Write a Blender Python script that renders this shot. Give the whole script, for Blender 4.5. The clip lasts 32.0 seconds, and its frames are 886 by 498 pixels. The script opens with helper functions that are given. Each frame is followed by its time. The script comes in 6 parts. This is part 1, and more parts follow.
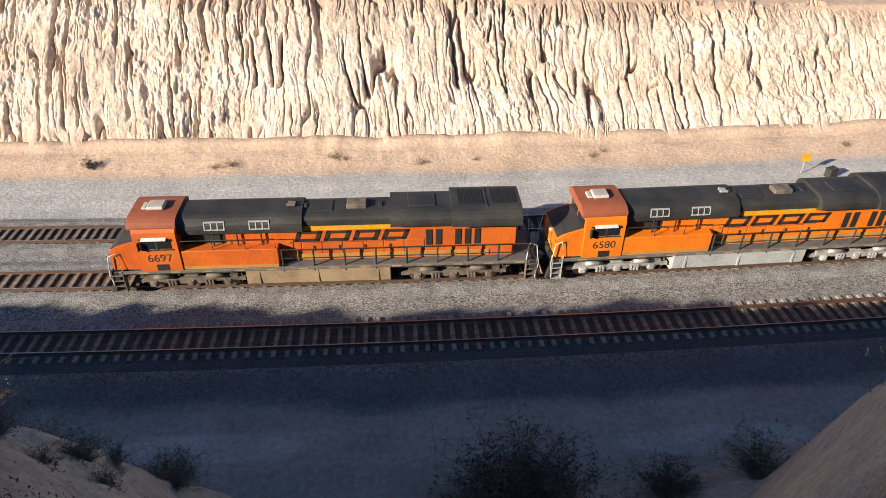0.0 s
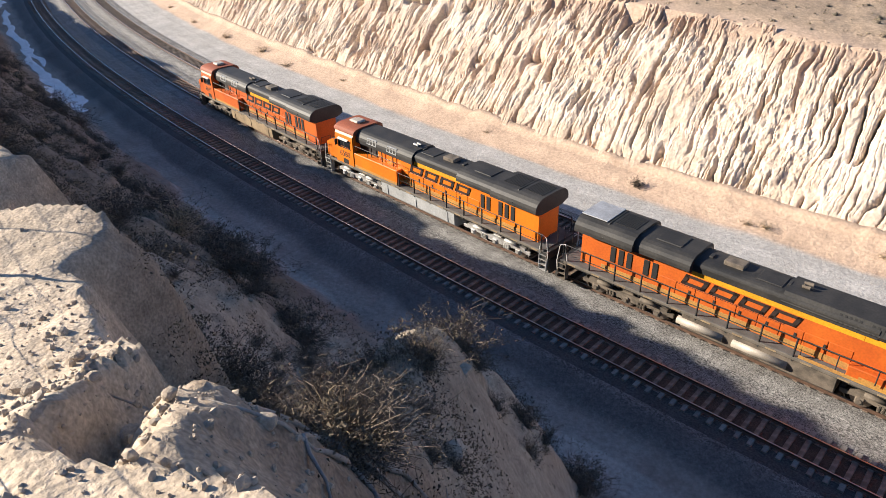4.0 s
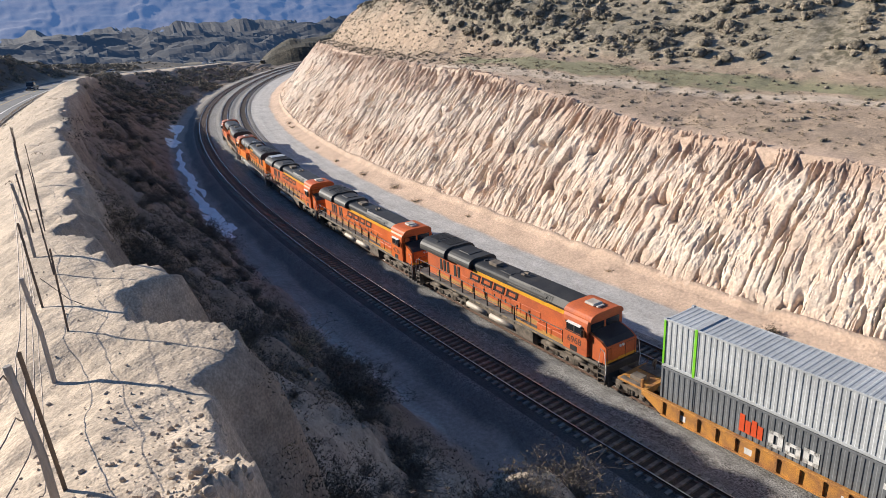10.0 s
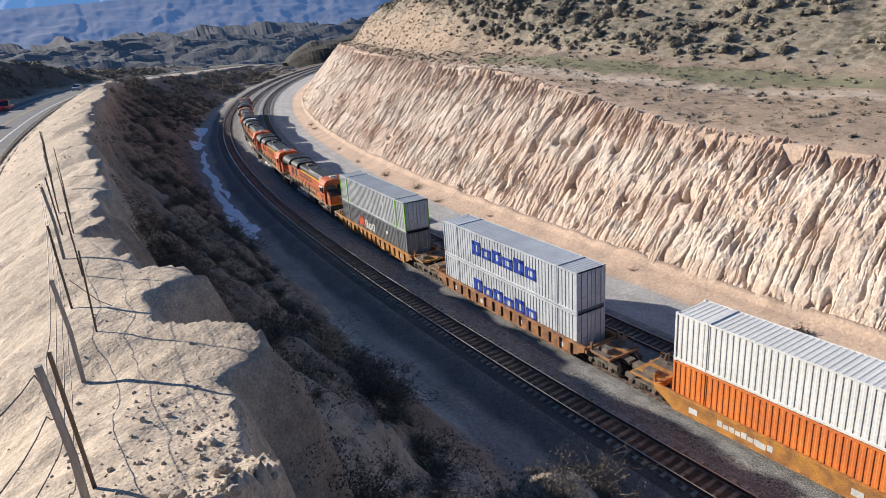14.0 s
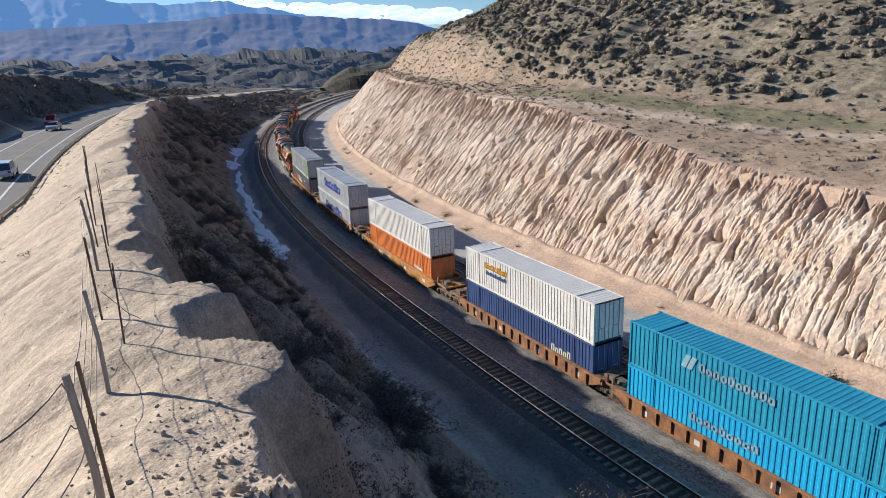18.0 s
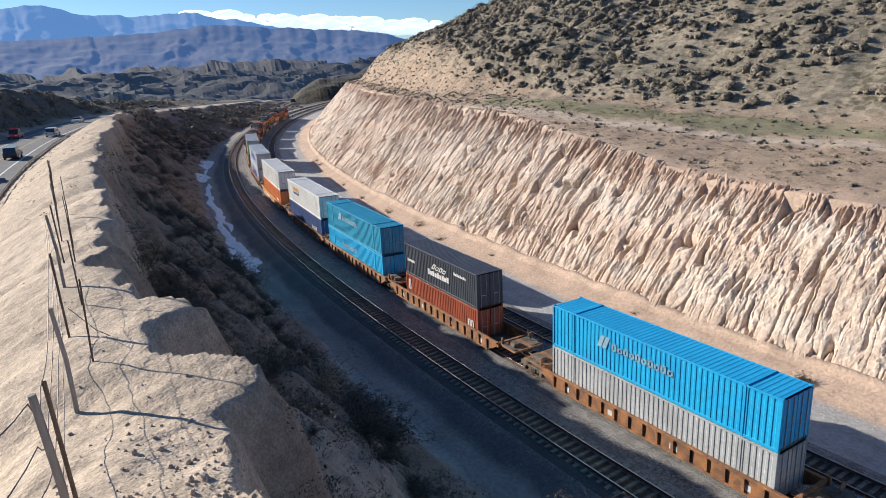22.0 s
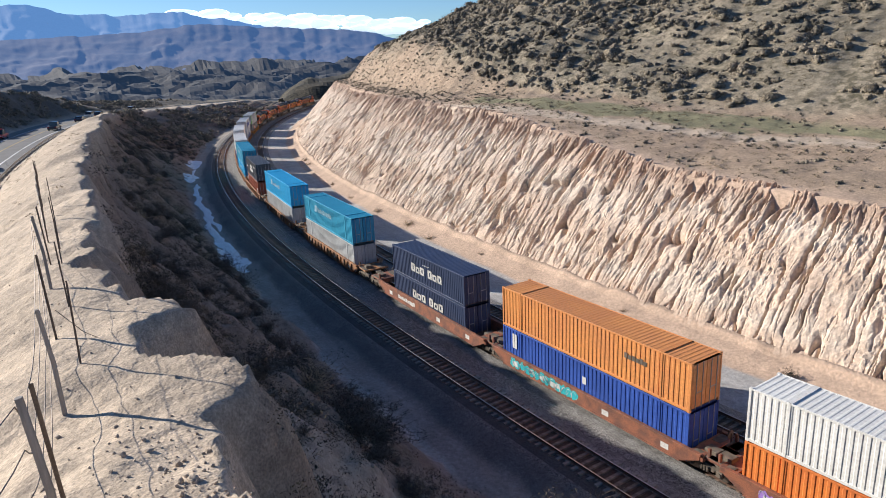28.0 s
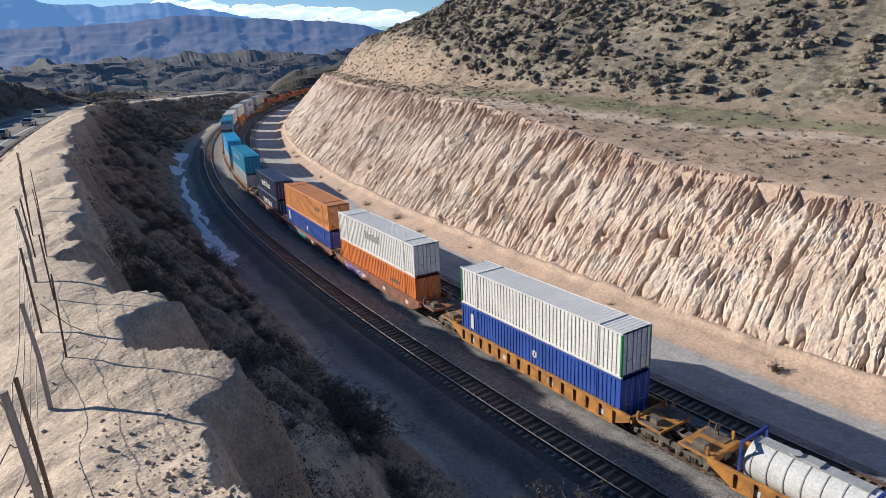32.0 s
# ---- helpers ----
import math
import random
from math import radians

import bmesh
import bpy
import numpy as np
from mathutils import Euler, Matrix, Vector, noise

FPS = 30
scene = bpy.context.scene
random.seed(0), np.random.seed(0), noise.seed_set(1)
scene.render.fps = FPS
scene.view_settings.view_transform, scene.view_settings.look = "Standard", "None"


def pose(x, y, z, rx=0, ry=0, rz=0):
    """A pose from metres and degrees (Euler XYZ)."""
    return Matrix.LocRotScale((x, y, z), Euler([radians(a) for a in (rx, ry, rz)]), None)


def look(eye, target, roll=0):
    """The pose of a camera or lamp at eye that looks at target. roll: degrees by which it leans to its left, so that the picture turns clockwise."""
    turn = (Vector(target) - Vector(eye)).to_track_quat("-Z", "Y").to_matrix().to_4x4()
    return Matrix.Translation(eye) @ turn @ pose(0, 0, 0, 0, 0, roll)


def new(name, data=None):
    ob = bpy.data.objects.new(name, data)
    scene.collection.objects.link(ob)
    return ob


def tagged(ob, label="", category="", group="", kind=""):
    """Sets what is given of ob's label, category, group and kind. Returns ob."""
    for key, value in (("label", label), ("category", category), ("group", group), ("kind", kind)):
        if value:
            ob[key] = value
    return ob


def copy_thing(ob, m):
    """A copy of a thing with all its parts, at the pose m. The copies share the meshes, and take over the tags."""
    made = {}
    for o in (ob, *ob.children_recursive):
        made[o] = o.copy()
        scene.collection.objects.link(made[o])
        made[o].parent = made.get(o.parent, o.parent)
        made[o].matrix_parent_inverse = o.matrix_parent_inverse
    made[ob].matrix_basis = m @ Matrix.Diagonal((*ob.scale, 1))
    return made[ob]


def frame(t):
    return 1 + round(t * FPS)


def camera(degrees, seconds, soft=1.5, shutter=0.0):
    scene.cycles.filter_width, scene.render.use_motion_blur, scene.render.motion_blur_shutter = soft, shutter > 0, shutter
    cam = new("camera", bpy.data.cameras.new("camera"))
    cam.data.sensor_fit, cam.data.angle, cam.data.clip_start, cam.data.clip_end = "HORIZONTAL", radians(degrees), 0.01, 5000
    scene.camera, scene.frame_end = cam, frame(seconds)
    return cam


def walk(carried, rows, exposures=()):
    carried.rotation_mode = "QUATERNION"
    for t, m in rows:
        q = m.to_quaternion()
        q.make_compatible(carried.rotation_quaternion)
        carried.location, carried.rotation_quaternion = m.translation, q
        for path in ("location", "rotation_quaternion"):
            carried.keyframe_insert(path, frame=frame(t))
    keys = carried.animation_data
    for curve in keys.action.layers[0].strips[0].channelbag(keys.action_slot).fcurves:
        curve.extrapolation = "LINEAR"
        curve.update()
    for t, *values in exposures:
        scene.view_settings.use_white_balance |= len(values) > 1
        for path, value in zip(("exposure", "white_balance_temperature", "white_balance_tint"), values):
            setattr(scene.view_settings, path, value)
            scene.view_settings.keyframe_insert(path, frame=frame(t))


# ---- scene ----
# ---- camera path: the eye stands still and turns ----
FOV = 66.0
EYE = (0.0, 0.0, 22.46)
PATH = [
    (0.0, 55.018, -0.535, 1.365),
    (0.5, 53.879, -0.303, 10.098),
    (1.0, 53.026, -0.625, 18.330),
    (1.5, 53.287, -0.468, 25.097),
    (2.0, 55.366, 0.036, 31.835),
    (2.5, 56.604, 1.069, 37.799),
    (3.0, 57.409, 1.328, 43.881),
    (3.5, 57.782, 0.873, 45.912),
    (4.0, 59.043, 1.439, 48.127),
    (4.5, 61.347, 1.800, 50.775),
    (6.5, 66.102, 1.399, 54.552),
    (7.0, 66.748, 1.781, 55.221),
    (7.5, 67.646, 2.442, 55.285),
    (8.0, 68.681, 2.204, 55.654),
    (8.5, 69.370, 2.574, 56.463),
    (9.0, 69.901, 2.698, 56.630),
    (9.5, 70.323, 3.072, 57.588),
    (10.0, 70.649, 2.960, 58.332),
    (10.5, 70.765, 2.855, 59.031),
    (11.0, 70.996, 2.904, 59.746),
    (11.5, 70.947, 2.958, 60.152),
    (12.0, 71.122, 2.882, 60.014),
    (12.5, 71.106, 2.817, 59.616),
    (13.0, 70.849, 3.032, 59.323),
    (13.5, 70.680, 3.441, 59.567),
    (14.0, 70.740, 3.854, 59.970),
    (14.5, 70.842, 3.450, 60.697),
    (16.5, 72.112, 3.575, 62.815),
    (17.0, 72.577, 2.824, 63.433),
    (17.5, 72.931, 2.348, 63.173),
    (18.0, 73.241, 2.153, 62.923),
    (18.5, 73.490, 2.099, 62.383),
    (19.0, 73.669, 2.234, 61.799),
    (19.5, 73.857, 2.613, 61.614),
    (20.0, 73.833, 2.961, 61.293),
    (20.5, 73.734, 3.219, 61.229),
    (21.0, 73.748, 3.089, 61.212),
    (21.5, 73.890, 2.704, 60.832),
    (22.0, 73.960, 2.485, 60.518),
    (22.5, 73.921, 2.652, 60.293),
    (23.0, 74.027, 2.880, 60.103),
    (23.5, 74.069, 2.956, 59.993),
    (24.0, 74.191, 2.970, 60.021),
    (24.5, 74.285, 3.096, 60.047),
    (25.0, 74.321, 2.756, 60.113),
    (25.5, 74.395, 2.746, 60.116),
    (27.5, 74.068, 2.524, 59.814),
    (28.0, 73.846, 2.568, 59.595),
    (28.5, 73.628, 2.444, 59.185),
    (29.0, 73.577, 2.687, 59.018),
    (29.5, 73.485, 2.727, 58.944),
    (30.0, 73.367, 2.441, 58.955),
    (30.5, 73.297, 2.037, 58.939),
    (31.0, 73.184, 2.092, 58.867),
    (31.5, 73.200, 2.247, 58.756),
    (32.0, 73.247, 2.237, 58.692),
]
cam = camera(FOV, 32.0, soft=0.35)
EXPO = [(0.0, 0.85, 6650, 10), (2.0, 1.08, 6500, 10), (4.5, 1.06, 6450, 10), (6.5, 0.90, 6300, 10), (9.0, 0.75, 6170, 10), (13.0, 0.63, 6080, 10), (17.0, 0.46, 6020, 10), (23.0, 0.57, 6020, 10), (28.0, 0.57, 6020, 10), (32.0, 0.41, 6000, 10)]
walk(cam, [(t, pose(*EYE, a, b, c)) for t, a, b, c in PATH], EXPO)

# ---- world and sun ----
SUN_EL = 21.6
SUN_H = Vector((0.81, 0.586)).normalized()      # the way sunlight travels over the ground
world = bpy.data.worlds.new("sky")
scene.world = world
world.use_nodes = True
wn = world.node_tree.nodes
sky = wn.new("ShaderNodeTexSky")
sky.sky_type = "NISHITA"
sky.sun_disc = False
sky.sun_elevation = radians(SUN_EL)
sky.sun_rotation = math.atan2(-SUN_H.x, -SUN_H.y)
sky.altitude = 2000.0
sky.air_density = 1.0
sky.dust_density = 0.6
sky.ozone_density = 2.5
tint = wn.new("ShaderNodeMix")
tint.data_type, tint.blend_type = "RGBA", "MULTIPLY"
tint.inputs["Factor"].default_value = 1.0
tint.inputs[7].default_value = (0.80, 0.96, 1.12, 1)      # clear winter blue
world.node_tree.links.new(sky.outputs[0], tint.inputs[6])
world.node_tree.links.new(tint.outputs[2], wn["Background"].inputs[0])
wn["Background"].inputs[1].default_value = 0.070
sun = new("sun", bpy.data.lights.new("sun", "SUN"))
sun.data.energy = 5.0
sun.data.angle = radians(0.53)
sun.data.color = (1.0, 0.89, 0.745)
ce = math.cos(radians(SUN_EL))
sun.matrix_world = look((0, 0, 300), (SUN_H.x * ce * 100, SUN_H.y * ce * 100, 300 - math.sin(radians(SUN_EL)) * 100))

# ---- materials ----
MATS = {}


def mat(name, col, rough=0.8, metal=0.0, var=0.12, scale=3.0, bump=0.0, bscale=30.0, col2=None, stretch=None, coat=0.0, fine=0.08, rnd=0.0):
    """A procedural surface: two scales of colour change, optional second colour in blotches, optional relief."""
    if name in MATS:
        return MATS[name]
    m = bpy.data.materials.new(name)
    m.use_nodes = True
    nt = m.node_tree
    n, l = nt.nodes, nt.links
    b = n["Principled BSDF"]
    b.inputs["Roughness"].default_value = rough
    b.inputs["Metallic"].default_value = metal
    b.inputs["Coat Weight"].default_value = coat
    tc = n.new("ShaderNodeTexCoord")
    mp = n.new("ShaderNodeMapping")
    if stretch:
        mp.inputs["Scale"].default_value = stretch
    l.new(tc.outputs["Object"], mp.inputs[0])
    big = n.new("ShaderNodeTexNoise")
    big.inputs["Scale"].default_value = scale
    big.inputs["Detail"].default_value = 5.0
    l.new(mp.outputs[0], big.inputs["Vector"])
    small = n.new("ShaderNodeTexNoise")
    small.inputs["Scale"].default_value = scale * 14
    small.inputs["Detail"].default_value = 3.0
    l.new(mp.outputs[0], small.inputs["Vector"])
    ramp = n.new("ShaderNodeValToRGB")
    c2 = col2 or [c * (1 - var * 2) for c in col]
    ramp.color_ramp.elements[0].position, ramp.color_ramp.elements[1].position = 0.36, 0.62
    ramp.color_ramp.elements[0].color = (*c2, 1)
    ramp.color_ramp.elements[1].color = (*col, 1)
    l.new(big.outputs["Fac"], ramp.inputs[0])
    hsv = n.new("ShaderNodeHueSaturation")
    mr = n.new("ShaderNodeMapRange")
    mr.inputs["From Min"].default_value, mr.inputs["From Max"].default_value = 0.3, 0.7
    mr.inputs["To Min"].default_value, mr.inputs["To Max"].default_value = 1 - fine * 2, 1 + fine * 2
    l.new(small.outputs["Fac"], mr.inputs["Value"])
    val = mr.outputs[0]
    if rnd:
        oi = n.new("ShaderNodeObjectInfo")
        mr2 = n.new("ShaderNodeMapRange")
        mr2.inputs["To Min"].default_value, mr2.inputs["To Max"].default_value = 1 - rnd, 1 + rnd
        l.new(oi.outputs["Random"], mr2.inputs["Value"])
        mul = n.new("ShaderNodeMath")
        mul.operation = "MULTIPLY"
        l.new(val, mul.inputs[0])
        l.new(mr2.outputs[0], mul.inputs[1])
        val = mul.outputs[0]
    l.new(val, hsv.inputs["Value"])
    l.new(ramp.outputs[0], hsv.inputs["Color"])
    l.new(hsv.outputs[0], b.inputs["Base Color"])
    if bump:
        bt = n.new("ShaderNodeTexNoise")
        bt.inputs["Scale"].default_value = bscale
        bt.inputs["Detail"].default_value = 6.0
        l.new(mp.outputs[0], bt.inputs["Vector"])
        bp = n.new("ShaderNodeBump")
        bp.inputs["Strength"].default_value = bump
        bp.inputs["Distance"].default_value = 0.4 / bscale
        l.new(bt.outputs["Fac"], bp.inputs["Height"])
        l.new(bp.outputs[0], b.inputs["Normal"])
    MATS[name] = m
    return m


def glass(name, col):
    m = mat(name, col, rough=0.08, var=0.02, fine=0.01)
    m.node_tree.nodes["Principled BSDF"].inputs["Specular IOR Level"].default_value = 0.9
    return m


def soil_material():
    """Open ground: the soil's own colour comes with the mesh, stones and grain from noise."""
    m = bpy.data.materials.new("mixed_soil")
    m.use_nodes = True
    nt = m.node_tree
    n, l = nt.nodes, nt.links
    b = n["Principled BSDF"]
    b.inputs["Roughness"].default_value = 0.95
    at_ = n.new("ShaderNodeAttribute")
    at_.attribute_name = "soil"
    tc = n.new("ShaderNodeTexCoord")

    def noise_(scale, detail):
        q = n.new("ShaderNodeTexNoise")
        q.inputs["Scale"].default_value, q.inputs["Detail"].default_value = scale, detail
        l.new(tc.outputs["Object"], q.inputs["Vector"])
        return q

    def remap(sock, lo, hi, a=0.3, c=0.7):
        q = n.new("ShaderNodeMapRange")
        for k, v in zip(("From Min", "From Max", "To Min", "To Max"), (a, c, lo, hi)):
            q.inputs[k].default_value = v
        l.new(sock, q.inputs["Value"])
        return q.outputs[0]

    def mul(a, c):
        q = n.new("ShaderNodeMath")
        q.operation = "MULTIPLY"
        l.new(a, q.inputs[0])
        l.new(c, q.inputs[1])
        return q.outputs[0]

    vor = n.new("ShaderNodeTexVoronoi")
    vor.inputs["Scale"].default_value = 15.0
    l.new(tc.outputs["Object"], vor.inputs["Vector"])
    sep = n.new("ShaderNodeSeparateColor")
    l.new(vor.outputs["Color"], sep.inputs[0])
    stone = remap(sep.outputs[0], 0.2, 1.9, 0.0, 1.0)
    mixs = n.new("ShaderNodeMix")
    mixs.inputs["A"].default_value = 1.0
    l.new(at_.outputs["Alpha"], mixs.inputs["Factor"])
    l.new(stone, mixs.inputs["B"])
    v = mul(remap(noise_(0.35, 5).outputs["Fac"], 0.84, 1.14), remap(noise_(4.0, 4).outputs["Fac"], 0.82, 1.18))
    v = mul(v, mul(remap(noise_(30.0, 3).outputs["Fac"], 0.72, 1.26), mixs.outputs["Result"]))
    hsv = n.new("ShaderNodeHueSaturation")
    cover = n.new("ShaderNodeAttribute")
    cover.attribute_name = "cover"
    herb = n.new("ShaderNodeMix")
    herb.data_type = "RGBA"
    l.new(at_.outputs["Color"], herb.inputs[6])
    herb.inputs[7].default_value = (0.105, 0.092, 0.058, 1)                 # low dry herbs in patches
    l.new(mul(cover.outputs["Fac"], mul(remap(noise_(1.1, 7).outputs["Fac"], 0.0, 1.0, 0.44, 0.60), remap(noise_(0.12, 3).outputs["Fac"], 0.35, 1.0))), herb.inputs["Factor"])
    l.new(herb.outputs[2], hsv.inputs["Color"])
    l.new(v, hsv.inputs["Value"])
    l.new(hsv.outputs[0], b.inputs["Base Color"])
    bp = n.new("ShaderNodeBump")
    bp.inputs["Strength"].default_value, bp.inputs["Distance"].default_value = 0.5, 0.10
    l.new(noise_(5.0, 7).outputs["Fac"], bp.inputs["Height"])
    bp3 = n.new("ShaderNodeBump")
    bp3.inputs["Strength"].default_value, bp3.inputs["Distance"].default_value = 0.5, 0.03
    l.new(noise_(22.0, 4).outputs["Fac"], bp3.inputs["Height"])
    l.new(bp.outputs[0], bp3.inputs["Normal"])
    bp2 = n.new("ShaderNodeBump")
    bp2.inputs["Distance"].default_value = 0.025
    l.new(at_.outputs["Alpha"], bp2.inputs["Strength"])
    l.new(vor.outputs["Distance"], bp2.inputs["Height"])
    l.new(bp3.outputs[0], bp2.inputs["Normal"])
    l.new(bp2.outputs[0], b.inputs["Normal"])
    return m


SOIL = soil_material()
BALLAST = mat("grey_ballast", (0.255, 0.245, 0.23), 0.95, scale=1.2, bump=1.0, bscale=9.0, col2=(0.17, 0.16, 0.15), fine=0.4)
OILED = mat("rust_dusted_ballast", (0.10, 0.065, 0.045), 0.95, scale=1.5, bump=1.0, bscale=9.0, col2=(0.07, 0.045, 0.032), fine=0.25)
CINDER = mat("dark_cinder_shoulder", (0.085, 0.08, 0.075), 0.95, scale=0.8, bump=0.8, bscale=9.0, fine=0.25)
BADLAND = mat("badland_hills", (0.075, 0.062, 0.04), 0.95, scale=0.06, col2=(0.02, 0.02, 0.014), fine=0.4)
ASPHALT = mat("asphalt", (0.17, 0.165, 0.16), 0.9, scale=0.3, var=0.1, bump=0.3, bscale=20.0)
CONCRETE_TIE = mat("concrete_tie", (0.30, 0.275, 0.245), 0.9, scale=4.0, var=0.15, bump=0.2, rnd=0.2)
TIE_DUST = mat("rust_dusted_tie", (0.29, 0.215, 0.165), 0.95, scale=4.0, var=0.2, bump=0.2, rnd=0.2)
WOOD_TIE = mat("weathered_wood_tie", (0.24, 0.19, 0.15), 0.95, scale=4.0, var=0.2, bump=0.4, rnd=0.3)
RAIL = mat("rusty_rail", (0.14, 0.085, 0.06), 0.6, 0.3, scale=5.0)
RAILTOP = mat("polished_rail_head", (0.55, 0.53, 0.5), 0.3, 1.0, scale=8.0, var=0.1)
SNOW = mat("old_snow", (0.90, 0.91, 0.93), 0.7, scale=1.5, var=0.05, bump=0.4, bscale=6.0)
TWIG = mat("dry_grey_twigs", (0.19, 0.15, 0.12), 0.9, scale=8.0, var=0.2)
STRAW = mat("straw_coloured_twigs", (0.48, 0.37, 0.23), 0.9, scale=8.0, var=0.2)
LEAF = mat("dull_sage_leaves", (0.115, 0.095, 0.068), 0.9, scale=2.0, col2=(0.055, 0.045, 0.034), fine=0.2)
SCRUB = mat("chaparral_leaves", (0.235, 0.195, 0.14), 0.9, scale=0.25, col2=(0.10, 0.087, 0.064), fine=0.35, bump=1.0, bscale=2.5)
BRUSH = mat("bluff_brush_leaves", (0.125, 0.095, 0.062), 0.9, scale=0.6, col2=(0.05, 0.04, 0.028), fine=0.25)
DRYGRASS = mat("dry_grass_tufts", (0.24, 0.19, 0.115), 0.95, scale=0.2, col2=(0.13, 0.11, 0.065), fine=0.2)
WOODGREY = mat("silvered_wood", (0.34, 0.31, 0.28), 0.9, scale=3.0, bump=0.5, bscale=20.0, stretch=(1, 1, 0.15))
WIRE = mat("rusty_wire", (0.16, 0.13, 0.11), 0.6, 0.6)
ROCK = mat("pale_rock", (0.54, 0.445, 0.345), 0.95, scale=3.0, bump=0.6, bscale=12.0, rnd=0.15)


# ---- mesh builder ----
class MB:
    def __init__(self):
        self.v, self.f = [], []

    def add(self, vs, fs):
        o = len(self.v)
        self.v.extend(tuple(p) for p in vs)
        self.f.extend(tuple(i + o for i in q) for q in fs)
        return self

    def box(self, x0, x1, y0, y1, z0, z1, b=0.0):
        if x0 > x1: x0, x1 = x1, x0
        if y0 > y1: y0, y1 = y1, y0
        if z0 > z1: z0, z1 = z1, z0
        if b <= 0:
            vs = [(x, y, z) for x in (x0, x1) for y in (y0, y1) for z in (z0, z1)]
            return self.add(vs, [(0, 1, 3, 2), (4, 6, 7, 5), (0, 4, 5, 1), (2, 3, 7, 6), (0, 2, 6, 4), (1, 5, 7, 3)])
        b = min(b, (x1 - x0) * 0.45, (y1 - y0) * 0.45, (z1 - z0) * 0.45)
        vs = []
        for sx in (0, 1):
            for sy in (0, 1):
                for sz in (0, 1):
                    X, Y, Z = (x0, x1)[sx], (y0, y1)[sy], (z0, z1)[sz]
                    dx, dy, dz = (b, -b)[sx], (b, -b)[sy], (b, -b)[sz]
                    vs += [(X, Y + dy, Z + dz), (X + dx, Y, Z + dz), (X + dx, Y + dy, Z)]
        c = lambda i, j, k, a: (i * 4 + j * 2 + k) * 3 + a
        fs = [(c(0, 0, 0, 0), c(0, 0, 1, 0), c(0, 1, 1, 0), c(0, 1, 0, 0)), (c(1, 0, 0, 0), c(1, 1, 0, 0), c(1, 1, 1, 0), c(1, 0, 1, 0)),
              (c(0, 0, 0, 1), c(1, 0, 0, 1), c(1, 0, 1, 1), c(0, 0, 1, 1)), (c(0, 1, 0, 1), c(0, 1, 1, 1), c(1, 1, 1, 1), c(1, 1, 0, 1)),
              (c(0, 0, 0, 2), c(0, 1, 0, 2), c(1, 1, 0, 2), c(1, 0, 0, 2)), (c(0, 0, 1, 2), c(1, 0, 1, 2), c(1, 1, 1, 2), c(0, 1, 1, 2))]
        for k in (0, 1):
            for j in (0, 1):
                fs.append((c(0, j, k, 1), c(1, j, k, 1), c(1, j, k, 2), c(0, j, k, 2)))
            for i in (0, 1):
                fs.append((c(i, 0, k, 0), c(i, 1, k, 0), c(i, 1, k, 2), c(i, 0, k, 2)))
        for i in (0, 1):
            for j in (0, 1):
                fs.append((c(i, j, 0, 0), c(i, j, 1, 0), c(i, j, 1, 1), c(i, j, 0, 1)))
                for k in (0, 1):
                    fs.append((c(i, j, k, 0), c(i, j, k, 1), c(i, j, k, 2)))
        return self.add(vs, fs)

    def prism(self, prof, a0, a1, axis="x"):
        """A closed outline swept along an axis. prof: (y, z) for x, (x, z) for y, (x, y) for z."""
        n = len(prof)
        put = {"x": lambda p, a: (a, p[0], p[1]), "y": lambda p, a: (p[0], a, p[1]), "z": lambda p, a: (p[0], p[1], a)}[axis]
        vs = [put(p, a0) for p in prof] + [put(p, a1) for p in prof]
        fs = [(i, (i + 1) % n, n + (i + 1) % n, n + i) for i in range(n)]
        return self.add(vs, fs + [tuple(range(n))[::-1], tuple(range(n, 2 * n))])

    def tube(self, pts, r, n=6, r1=None):
        pts = [Vector(p) for p in pts]
        r1 = r if r1 is None else r1
        vs, fs = [], []
        for i, p in enumerate(pts):
            d = (pts[min(i + 1, len(pts) - 1)] - pts[max(i - 1, 0)]).normalized()
            a = d.orthogonal().normalized() if abs(d.z) > 0.9 else d.cross(Vector((0, 0, 1))).normalized()
            c = d.cross(a)
            rr = r + (r1 - r) * i / max(1, len(pts) - 1)
            vs += [p + (a * math.cos(k * math.tau / n) + c * math.sin(k * math.tau / n)) * rr for k in range(n)]
        for i in range(len(pts) - 1):
            for k in range(n):
                fs.append((i * n + k, i * n + (k + 1) % n, (i + 1) * n + (k + 1) % n, (i + 1) * n + k))
        fs += [tuple(range(n))[::-1], tuple(range((len(pts) - 1) * n, len(pts) * n))]
        return self.add(vs, fs)

    def disc(self, c, r, h, n=16, axis="z", r2=None):
        d = {"x": (h / 2, 0, 0), "y": (0, h / 2, 0), "z": (0, 0, h / 2)}[axis]
        c = Vector(c)
        return self.tube([c - Vector(d), c + Vector(d)], r, n, r2)

    def mesh(self, name, smooth=False):
        me = bpy.data.meshes.new(name)
        me.from_pydata(self.v, [], self.f)
        bm = bmesh.new()
        bm.from_mesh(me)
        bmesh.ops.recalc_face_normals(bm, faces=bm.faces)
        bm.to_mesh(me)
        bm.free()
        if smooth:
            me.shade_smooth()
        return me


def part(name, mb, material, parent, label="", smooth=False):
    me = mb if isinstance(mb, bpy.types.Mesh) else mb.mesh(name, smooth)
    if not me.materials:
        me.materials.append(material)
    ob = new(name, me)
    if parent:
        ob.parent = parent
    return tagged(ob, label)


